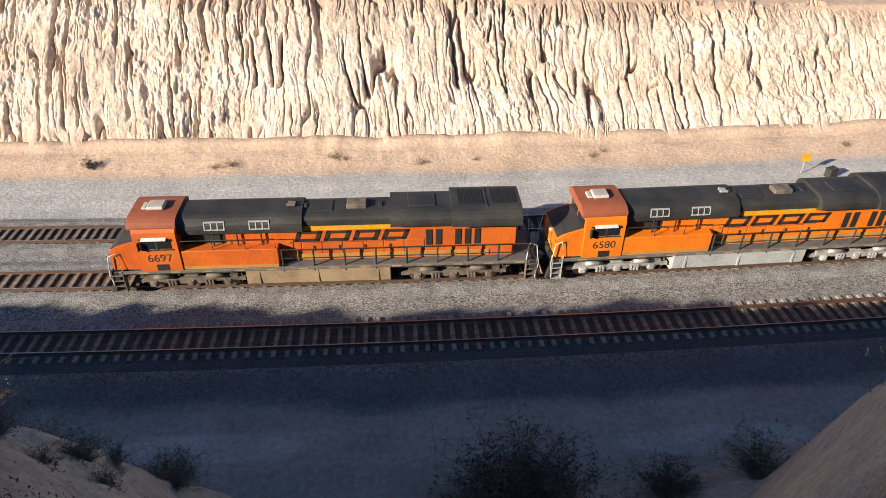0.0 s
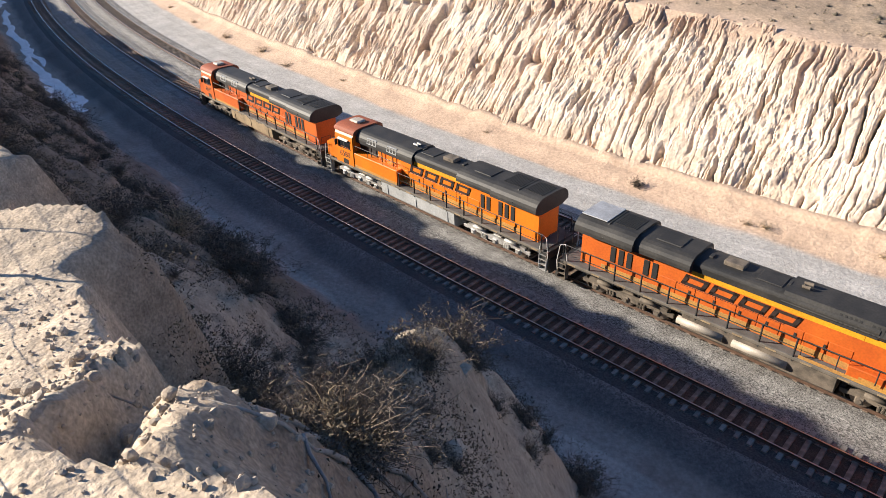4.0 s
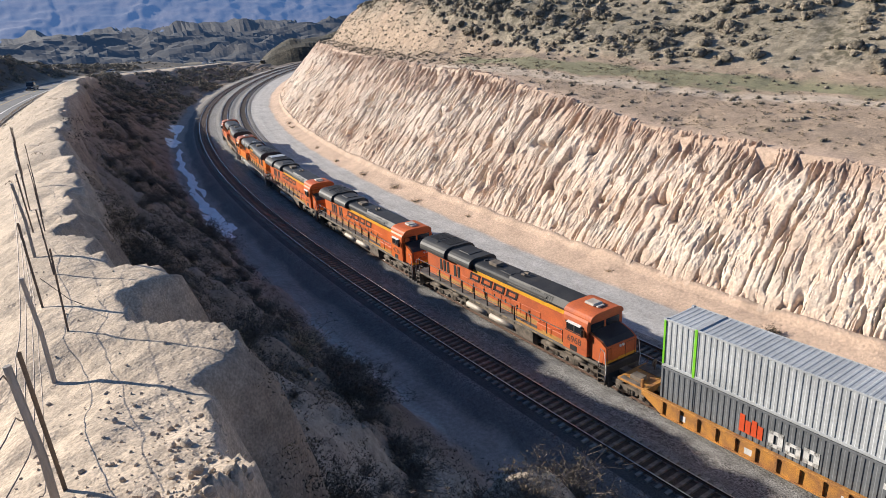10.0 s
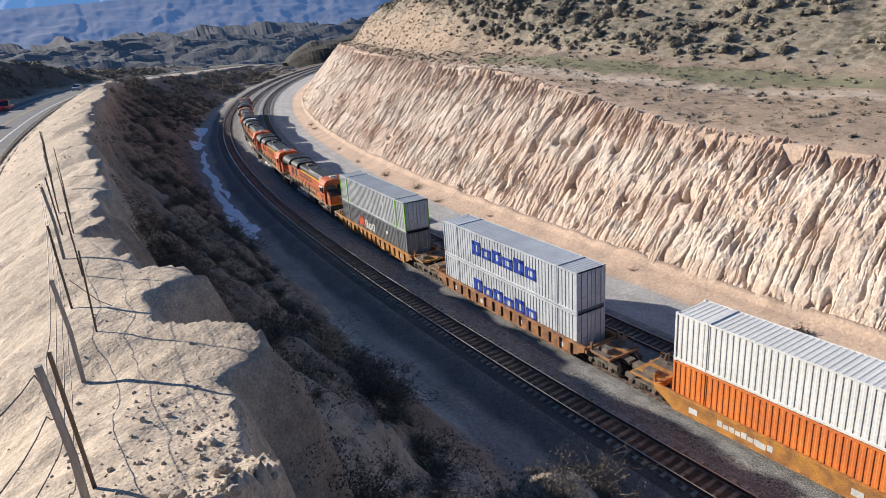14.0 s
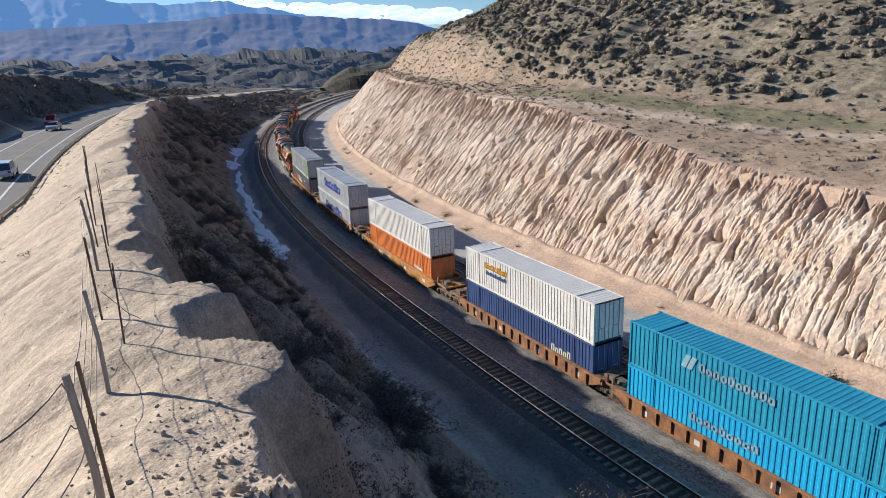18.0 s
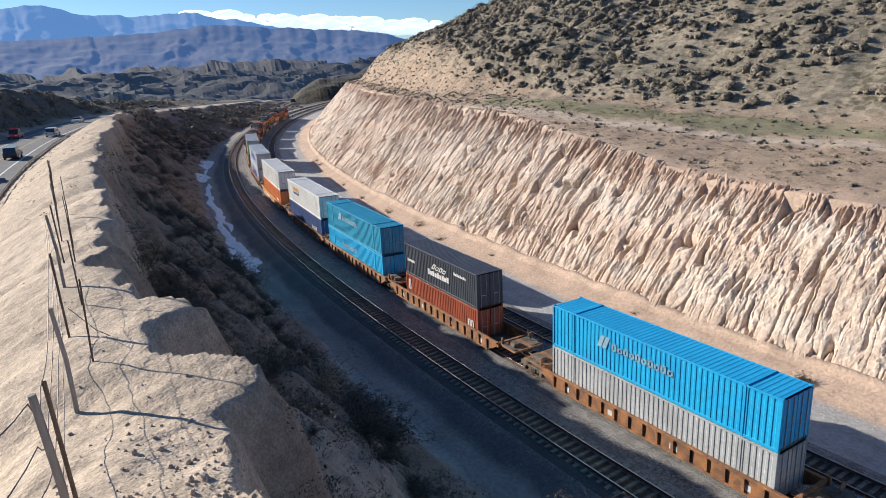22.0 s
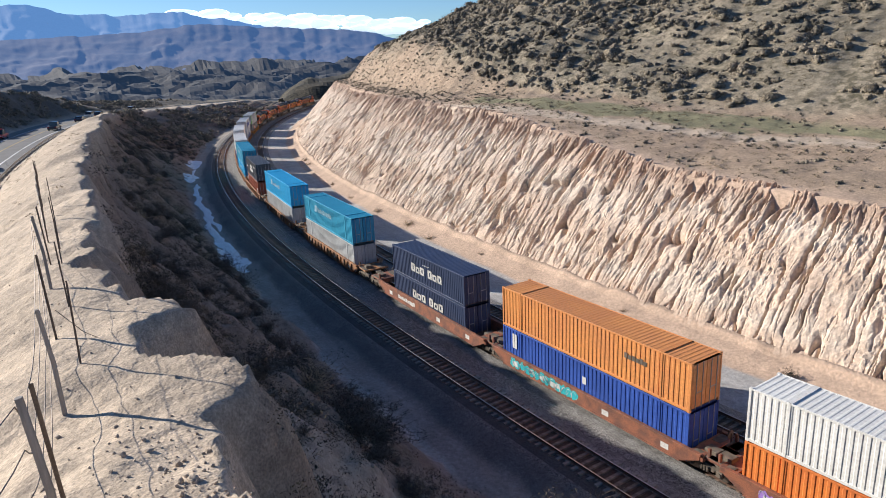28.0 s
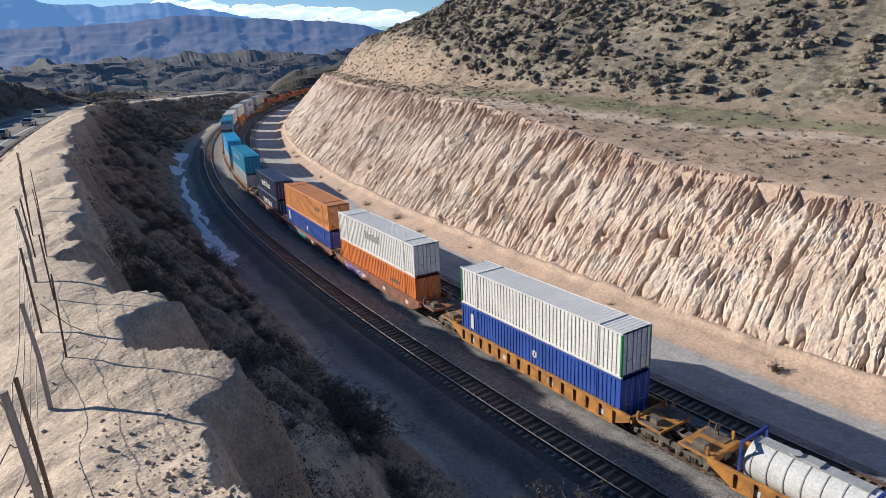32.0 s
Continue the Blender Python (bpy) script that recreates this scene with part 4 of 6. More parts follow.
def bogie(parent, cx, axles, wb, gear, locomotive=True):
    """A truck: its frame is a part, its wheels and boxes are pieces of it."""
    L = wb * (axles - 1)
    fr = MB()
    for sd in (-1, 1):
        y = sd * 1.08
        prof = [(-L / 2 - .55, .62), (-L / 2 - .5, .92), (-L / 2 + .4, 1.0), (-.7, .82), (.7, .82), (L / 2 - .4, 1.0), (L / 2 + .5, .92), (L / 2 + .55, .62), (L / 2 - .3, .60), (.5, .46), (-.5, .46), (-L / 2 + .3, .60)]
        fr.prism(prof, y - .09, y + .09, "y")
        if locomotive:
            fr.box(-L / 2 - .9, -L / 2 - .5, y - .08, y + .08, .55, .78, .02)
            fr.box(L / 2 + .5, L / 2 + .9, y - .08, y + .08, .55, .78, .02)
    fr.box(-.35, .35, -1.0, 1.0, .5, .85, .03)
    f = part("truck_frame", fr, gear, parent)
    f.location = (cx, 0, 0)
    for i in range(axles):
        x = (i - (axles - 1) / 2) * wb
        for sd in (-1, 1):
            w = new("wheel", WHEEL)
            w.parent = f
            w.matrix_basis = pose(x, sd * 0.80, 0.51, 0, 0, 0 if sd < 0 else 180)
            part("axle_box", MB().box(x - .2, x + .2, sd * 1.02, sd * 1.26, .34, .70, .05).disc((x, sd * 1.27, .52), .12, .05, 10, "y"), gear, f)
    for sd in (-1, 1):
        for k in ((-.5, .5) if axles == 3 else (0,)):
            x = k * wb
            sp = MB()
            for j in (-1, 0, 1):
                for q in range(4):
                    sp.disc((x + j * .17, sd * 1.2, .42 + q * .085), .075, .05, 8)
            part("spring_nest", sp, gear, f)
        if locomotive:
            for k in (-1, 1):
                part("brake_cylinder", MB().tube([(k * wb * .95, sd * 1.2, .95), (k * wb * .45, sd * 1.2, .95)], .12, 10), gear, f, smooth=True)
            part("sand_hose", MB().tube([(-L / 2 - .7, sd * 1.05, 1.1), (-L / 2 - .75, sd * 1.0, .6), (-L / 2 - .6, sd * .9, .15)], .025, 5), gear, f)
    return f


def coupler(parent, x, d, mtl):
    mb = MB().box(x - d * .75, x - d * .1, -.1, .1, .72, .92, .02)
    mb.prism([(x - d * .2, -.16), (x + d * .02, -.2), (x + d * .1, -.05), (x - d * .02, .02), (x + d * .02, .2), (x - d * .2, .18)], .68, .98, "z")
    part("coupler", mb, mtl, parent)
    part("air_hose", MB().tube([(x - d * .4, .35, .8), (x - d * .1, .4, .55), (x + d * .1, .3, .4)], .03, 6), BLACKP, parent)


def arch(w, z0, z1, z2, n=5):
    """Half outline of a rounded roof: up at -w, over the shoulders and the flat middle, down at w."""
    side = [(w * (1 - 0.55 * (1 - math.cos(k * math.pi / 2 / n))), z1 + (z2 - z1) * math.sin(k * math.pi / 2 / n)) for k in range(n + 1)]
    return [(-w, z0)] + [(-a, b) for a, b in side] + [(a, b) for a, b in side[::-1]] + [(w, z0)]


def build_loco(number, paint, gear, tank, style, label):
    """A six-axle road diesel: x forward, z up from the rail head. The cab stands at the front."""
    L = thing("locomotive", label, "locomotive", group="locomotives of the train")
    # frame and walkway
    part("underframe", MB().box(-10.6, 10.6, -1.25, 1.25, 1.12, 1.5, .04).box(-10.9, -10.5, -1.5, 1.5, 1.0, 1.55, .03).box(10.5, 10.9, -1.5, 1.5, 1.0, 1.55, .03), BLACKP, L)
    for sd in (-1, 1):
        part("side_sill", MB().box(-10.5, 10.5, sd * 1.42, sd * 1.53, 1.40, 1.57, .02), mat("dusty_deck_edge", (0.16, 0.14, 0.115), 0.8, scale=2.0), L)
        x = -10.2
        while x < 10.2:
            part("stripe", MB().box(x, x + .5, sd * 1.531, sd * 1.542, 1.43, 1.52), TANKTAN, L)
            x += 1.6
    part("walkway", MB().box(-10.6, 7.2, -1.5, 1.5, 1.56, 1.60, .01), WALKWAY, L)
    # fuel tank between the trucks
    tk = MB().prism([(-1.46, .55), (-1.2, .3), (1.2, .3), (1.46, .55), (1.5, 1.36), (-1.5, 1.36)], -3.2, 4.2, "x")
    part("fuel_tank", tk, tank, L)
    if style:
        for sd in (-1, 1):
            for xa, xb in ((-3.4, -1.0), (-.5, 2.1)):
                part("air_reservoir", MB().tube([(xa, sd * 1.45, .92), (xb, sd * 1.45, .92)], .22, 14), mat("dusty_silver_tank", (0.42, 0.37, 0.31), 0.6, 0.2, scale=1.5), L, smooth=True)
    else:
        for sd in (-1, 1):
            for x in (-2.6, 0.5, 3.5):
                part("tank_strap", MB().box(x, x + .1, sd * 1.40, sd * 1.515, .55, 1.34), tank, L)
    bogie(L, 7.15, 3, 1.9, gear)
    bogie(L, -6.55, 3, 1.9, gear)
    # long hood
    part("engine_hood", MB().prism([(-.95, 1.6), (-.95, 3.75), (-.82, 3.95), (.82, 3.95), (.95, 3.75), (.95, 1.6)], -9.75, 5.0, "x"), paint, L)
    part("hood_roof", MB().prism(arch(1.02, 3.72, 4.02, 4.28), -3.35, 5.05, "x"), BLACKP, L)
    # radiator cab with overhanging wings at the rear
    part("radiator_wing", MB().prism(arch(1.56, 3.78, 3.98, 4.62) + [(.97, 3.55), (-.97, 3.55)], -9.95, -6.4, "x"), BLACKP, L)
    part("radiator_roof", MB().prism(arch(1.36, 3.76, 3.94, 4.48) + [(.97, 3.6), (-.97, 3.6)], -6.4, -3.3, "x"), BLACKP, L)
    part("radiator_seam", MB().prism([(-1.58, 3.95), (-1.58, 4.0), (-.96, 4.65), (.96, 4.65), (1.58, 4.0), (1.58, 3.95), (.94, 4.58), (-.94, 4.58)], -8.2, -8.13, "x"), BLACKP, L)
    for x0, x1 in ((-8.0, -6.7), (-9.7, -8.4)):
        g = MB()
        for i in range(10):
            a = x0 + (x1 - x0) * i / 10
            g.box(a, a + (x1 - x0) / 14, -.7, .7, 4.62, 4.65)
        part("radiator_grille", g, GRILLE, L)
    for sd in (-1, 1):
        g = MB()
        for i in range(16):
            a = -9.8 + i * .2
            g.prism([(sd * 1.2, 4.4), (sd * 1.32, 4.27), (sd * 1.3, 4.22), (sd * 1.18, 4.35)], a, a + .14, "x")
        part("wing_louvre", g, GRILLE, L)
        # hood doors and dark vents
        for i in range(6):
            x = -7.9 + i * .5
            if i != 3:
                part("hood_vent", MB().box(x, x + .31, sd * .951, sd * .985, 2.35, 3.3, .01), GRILLE, L)
        for i in range(9):
            x = -5.0 + i * 1.05
            part("hood_door", MB().box(x, x + .99, sd * .945, sd * .972, 1.72, 2.72, .012), paint, L)
        part("hood_band", MB().box(-3.3, 4.6, sd * .951, sd * .968, 3.42, 3.74), YELLOW, L, "yellow band along the hood top")
        part("hood_stripe", MB().box(-8.4, 4.9, sd * .973, sd * .985, 1.66, 2.0, .005), DUSTY_YELLOW, L, "dusty yellow lower panel band")
        part("cab_stripe", MB().box(2.45, 7.2, sd * 1.501, sd * 1.512, 1.62, 1.80), DUSTY_YELLOW, L)
        for i in range(6):
            part("door_latch", MB().box(-3.3 + i * 1.3, -3.2 + i * 1.3, sd * .97, sd * 1.0, 2.2, 2.5), BLACKP, L)
    # inverter cabinet behind the cab, full width below, roofed above
    if not style:
        part("equipment_cabinet", MB().box(2.4, 7.25, -1.5, 1.5, 1.6, 2.72, .03), paint, L)
        part("brake_grid_box", MB().prism(arch(1.2, 3.5, 3.78, 4.38), 1.1, 7.3, "x"), BLACKP, L)
        part("inverter_wall", MB().box(1.3, 7.2, -.85, .85, 2.72, 3.6, .02), BLACKP, L)
        for sd in (-1, 1):
            for x in (2.7, 4.9):
                fr = MB()
                fr.box(x, x + 1.0, sd * 1.14, sd * 1.22, 3.72, 3.78).box(x, x + 1.0, sd * 1.05, sd * 1.13, 4.1, 4.16)
                for i in range(4):
                    fr.prism([(sd * 1.2, 3.7), (sd * 1.24, 3.72), (sd * 1.12, 4.16), (sd * 1.08, 4.14)], x + i * .32, x + i * .32 + .05, "x")
                part("vent_frame", fr, TANKGREY, L)
                part("intake_screen", MB().box(x + .1, x + .9, sd * .851, sd * .88, 2.85, 3.45), GRILLE, L)
            for x in (3.2, 4.4, 5.6):
                part("roof_strut", MB().tube([(x, sd * 1.1, 2.72), (x, sd * 1.1, 3.55)], .04, 6), BLACKP, L)
            part("cabinet_rail", MB().tube([(2.5, sd * 1.46, 2.72), (2.5, sd * 1.46, 3.3), (7.1, sd * 1.46, 3.3), (7.1, sd * 1.46, 2.72)], .022, 6).tube([(4.0, sd * 1.46, 2.72), (4.0, sd * 1.46, 3.3)], .022, 6).tube([(5.6, sd * 1.46, 2.72), (5.6, sd * 1.46, 3.3)], .022, 6), BLACKP, L)
    else:
        part("brake_grid_box", MB().prism([(-.98, 3.72), (-1.04, 3.9), (-.8, 4.36), (.8, 4.36), (1.04, 3.9), (.98, 3.72)], 1.0, 7.25, "x"), BLACKP, L)
        part("hood_forward", MB().prism([(-.95, 1.6), (-.95, 3.75), (.95, 3.75), (.95, 1.6)], 5.0, 7.24, "x"), paint, L)
        part("electric_cabinet", MB().box(4.4, 7.2, -1.3, 1.3, 1.6, 2.15, .03), paint, L)
        for sd in (-1, 1):
            for x in (3.4, 4.7):
                for i in range(5):
                    part("grille_slot", MB().prism([(sd * 1.035, 3.86), (sd * 1.045, 3.9), (sd * .86, 4.28), (sd * .84, 4.25)], x + i * .2, x + i * .2 + .1, "x"), GRILLE, L)
            part("hood_band", MB().box(4.62, 7.2, sd * .951, sd * .968, 3.42, 3.72), YELLOW, L)
            part("hood_stripe", MB().box(4.92, 7.2, sd * 1.301, sd * 1.312, 1.62, 1.80), DUSTY_YELLOW, L)
            part("cabinet_rail", MB().tube([(2.5, sd * 1.47, 1.6), (2.5, sd * 1.47, 2.62), (7.1, sd * 1.47, 2.62), (7.1, sd * 1.47, 1.6)], .03, 6).tube([(4.0, sd * 1.47, 1.6), (4.0, sd * 1.47, 2.62)], .03, 6).tube([(5.6, sd * 1.47, 1.6), (5.6, sd * 1.47, 2.62)], .03, 6), BLACKP, L)
    # roof gear
    part("exhaust_duct", MB().box(-2.1, -1.1, -.35, .35, 4.24, 4.5, .04), UNDER, L)
    part("roof_hatch", MB().box(-5.6, -4.2, -.6, .6, 4.45, 4.53, .03), BLACKP, L)
    part("roof_hatch", MB().box(-.4, .8, -.55, .55, 4.24, 4.32, .02), BLACKP, L)
    part("horn", MB().tube([(1.5, .2, 4.3), (1.5, .2, 4.5), (1.9, .2, 4.52)], .05, 8, .09).tube([(1.5, -.1, 4.3), (1.5, -.1, 4.46), (1.85, -.1, 4.48)], .05, 8, .09), gear, L)
    part("lift_lug", MB().box(-2.9, -2.7, -.2, .2, 4.24, 4.36, .02).box(.9, 1.05, -.2, .2, 4.24, 4.38, .02), BLACKP, L)
    # cab
    cab = part("cab", MB().prism([(-1.55, 1.6)] + arch(1.55, 3.45, 3.6, 4.42)+ [(1.55, 1.6)], 7.25, 9.35, "x"), paint, L)
    part("cab_roof", MB().prism(arch(1.42, 4.0, 4.1, 4.47), 7.2, 9.55, "x"), paint if style else mat("dull_red_roof", (0.33, 0.09, 0.04), 0.7, scale=1.0), cab)
    part("air_conditioner", MB().box(7.9, 8.8, -.42, .42, 4.45, 4.66, .09).box(8.8, 9.05, -.3, .3, 4.45, 4.58, .04), mat("dusty_white_paint", (0.50, 0.46, 0.40), 0.7, scale=1.5, col2=(0.40, 0.34, 0.28)), cab, "dusty white air conditioner")
    part("number_board", MB().box(9.36, 9.45, -1.15, -.55, 3.95, 4.2, .01).box(9.36, 9.45, .55, 1.15, 3.95, 4.2, .01), BLACKP, cab)
    for sd in (-1, 1):
        part("side_window", MB().box(7.55, 8.2, sd * 1.551, sd * 1.575, 2.95, 3.45, .01), WIN, cab)
        part("side_window", MB().box(8.3, 8.95, sd * 1.551, sd * 1.575, 2.95, 3.45, .01), WIN, cab)
        part("window_frame", MB().box(7.48, 9.05, sd * 1.552, sd * 1.585, 2.86, 2.92).box(7.48, 9.05, sd * 1.552, sd * 1.585, 3.46, 3.54).box(8.2, 8.3, sd * 1.552, sd * 1.58, 2.92, 3.46), BLACKP, cab)
        part("sun_visor", MB().prism([(sd * 1.53, 3.62), (sd * 1.72, 3.54), (sd * 1.72, 3.51), (sd * 1.53, 3.58)], 7.7, 8.9, "x"), WHITEP, cab)
        part("mirror", MB().box(9.05, 9.12, sd * 1.58, sd * 1.8, 2.95, 3.4, .01), BLACKP, cab)
        part("step_recess", MB().box(7.9, 8.5, sd * 1.551, sd * 1.562, 1.62, 2.0), GRILLE, cab)
    part("windscreen", MB().box(9.351, 9.38, -1.25, -.08, 3.0, 3.75, .01).box(9.351, 9.38, .08, 1.25, 3.0, 3.75, .01), WIN, cab)
    # nose
    nose = part("nose", MB().prism([(9.35, 1.6), (9.35, 3.25), (10.35, 2.95), (10.75, 2.7), (10.75, 1.6)], -1.35, 1.35, "y"), paint, L)
    part("nose_top", MB().prism([(9.37, 3.26), (9.37, 3.29), (10.36, 2.99), (10.70, 2.78), (10.70, 2.75), (10.35, 2.96)], -1.2, 1.2, "y"), BLACKP, nose, "black anti-glare top")
    part("nose_stripe", MB().box(10.751, 10.76, -1.33, 1.33, 1.62, 1.8), YELLOW, nose)
    part("nose_door", MB().box(10.751, 10.78, -.9, -.3, 1.75, 2.65, .02), paint, nose)
    part("headlight", MB().disc((10.78, .12, 2.55), .09, .06, 12, "x").disc((10.78, -.12, 2.55), .09, .06, 12, "x"), WHITEP, nose)
    # ends: steps, plough, rails
    for d in (-1, 1):
        X = 10.9 * d
        for sd in (-1, 1):
            st = MB()
            for i in range(4):
                st.box(X - d * .55, X - d * .05, sd * 1.2, sd * 1.55, .32 + i * .33, .36 + i * .33)
            st.box(X - d * .58, X - d * .55, sd * 1.2, sd * 1.55, .3, 1.6).box(X - d * .05, X - d * .02, sd * 1.2, sd * 1.55, .3, 1.6)
            part("steps", st, gear, L)
            part("end_handrail", MB().tube([(X - d * .05, sd * 1.5, .5), (X + d * .06, sd * 1.52, 1.4), (X - d * .1, sd * 1.5, 2.5), (X - d * .45, sd * 1.48, 2.65), (X - d * .6, sd * 1.48, 1.6)], .025, 6), WHITEP, L, "white handrail")
        part("plough", MB().prism([(X, 1.0), (X + d * .25, .25), (X + d * .1, .2), (X - d * .1, .95)], -1.4, 1.4, "y"), BLACKP, L)
        coupler(L, X + d * .35, d, gear)
        part("end_rail", MB().tube([(X - d * .15, -1.2, 1.6), (X - d * .15, -1.2, 2.6), (X - d * .15, -.35, 2.6), (X - d * .15, -.35, 1.6)], .022, 6).tube([(X - d * .15, 1.2, 1.6), (X - d * .15, 1.2, 2.6), (X - d * .15, .35, 2.6), (X - d * .15, .35, 1.6)], .022, 6), BLACKP, L)
    for sd in (-1, 1):
        k = 0
        x = -10.4
        while x < 2.3:
            part("stanchion", MB().tube([(x, sd * 1.47, 1.3), (x, sd * 1.47, 2.62)], .05, 6), BLACKP, L)
            x += 1.58
        part("handrail", MB().tube([(-10.4, sd * 1.47, 2.62), (2.3, sd * 1.47, 2.62)], .024, 6), BLACKP, L)
        part("lower_rail", MB().tube([(-10.4, sd * 1.47, 2.1), (2.3, sd * 1.47, 2.1)], .016, 5), BLACKP, L)
    # marks on both sides
    for face in (-1, 1):
        y = face * .973 if face < 0 else .973
        x0 = -3.9 if face < 0 else 1.75
        bars(L, "road_mark", x0, 2.76, 5.9, .62, 4, y, DARK, slant=0.35, face=face, label="dark slanted mark", ring=True)
        bars(L, "mark_rule", x0 - (.6 if face < 0 else -.6), 2.68, 6.4, .07, 1, y, DARK, slant=0.0, face=face)
        lettering(number, .62, 8.25, face * 1.556, 2.18, BLACKP, L, face, "black road number")
    return L


def corrugated(x0, x1, y, z0, z1, pitch, depth, sd):
    """A ribbed side wall, ribs upright."""
    mb = MB()
    n = max(2, round((x1 - x0) / pitch))
    p = (x1 - x0) / n
    xs = []
    for i in range(n):
        a = x0 + i * p
        xs += [(a, 0), (a + p * .38, 0), (a + p * .5, 1), (a + p * .88, 1)]
    xs.append((x1, 0))
    vs = []
    for x, k in xs:
        yy = y - sd * depth * k
        vs += [(x, yy, z0), (x, yy, z1)]
    mb.add(vs, [(2 * i, 2 * i + 2, 2 * i + 3, 2 * i + 1) for i in range(len(xs) - 1)])
    return mb


def build_container(length, height, paint, label, group, posts=True, post_paint=None, marks=()):
    """A steel shipping container resting at z = 0, x along its length."""
    C = thing("shipping_container", label, "container", group=group)
    h, w, Lh = height, 1.22 if length < 15 else 1.27, length / 2
    for sd in (-1, 1):
        part("side_wall", corrugated(-Lh + .12, Lh - .12, sd * (w - .02), .16, h - .12, .28 if length < 15 else .34, .03, sd), paint, C)
        part("top_rail", MB().box(-Lh, Lh, sd * (w - .06), sd * w, h - .13, h - .02, .01), paint, C)
        part("bottom_rail", MB().box(-Lh, Lh, sd * (w - .06), sd * w, 0.02, .18, .01), paint, C)
        for e in (-1, 1):
            part("corner_post", MB().box(e * (Lh - .14), e * Lh, sd * (w - .12), sd * w, .1, h - .1, .012), post_paint or paint, C)
            for z in (0.0, h - .12):
                part("corner_casting", MB().box(e * (Lh - .18), e * (Lh + .002), sd * (w - .16), sd * (w + .003), z, z + .12, .012), paint, C)
            if posts:
                part("lifting_post", MB().box(e * 6.0, e * 6.16, sd * (w - .08), sd * (w + .012), .05, h - .02, .01), paint if "corner" in label else post_paint or paint, C)
    rf = MB()
    n = int(length / .32)
    p = (length - .2) / n
    xs = [(-Lh + .1, h - .05)]
    for i in range(n):
        a = -Lh + .1 + i * p
        xs += [(a + p * .5, h - .05), (a + p * .62, h - .036), (a + p * .88, h - .036), (a + p, h - .05)]
    rf.add([(q[0], sd * (w - .05), q[1]) for q in xs for sd in (-1, 1)], [(2 * i, 2 * i + 1, 2 * i + 3, 2 * i + 2) for i in range(len(xs) - 1)])
    part("roof", rf, paint, C)
    if posts:
        for xb in (-6.2, 5.95):
            part("lifting_beam", MB().box(xb, xb + .25, -w + .04, w - .04, h - .03, h + .005), paint, C)
    part("floor", MB().box(-Lh + .05, Lh - .05, -w + .06, w - .06, .12, .18), UNDER, C)
    # front wall and doors
    fw = corrugated(-w + .1, w - .1, 0, .15, h - .12, .3, .04, 1)
    fw.v = [(Lh - .03 - v[1] * -1, v[0], v[2]) for v in fw.v]
    part("front_wall", fw, paint, C)
    for sd in (-1, 1):
        dr = part("door", MB().box(-Lh + .01, -Lh + .06, sd * .02, sd * (w - .13), .18, h - .14, .01), paint, C)
        for y in (.35, .85):
            part("lock_rod", MB().tube([(-Lh - .015, sd * y, .1), (-Lh - .015, sd * y, h - .1)], .025, 6), TANKGREY, dr)
        part("door_handle", MB().box(-Lh - .03, -Lh - .01, sd * .4, sd * .8, 1.05, 1.1), TANKGREY, dr)
    for face in (-1, 1):
        for (name, x0, z0, bw, bh, n, mtl, slant) in marks:
            xx = x0 if face < 0 else -x0
            bars(C, name, xx, z0 * h, bw, bh, n, face * (w + .001), mtl, slant, face)
    return C


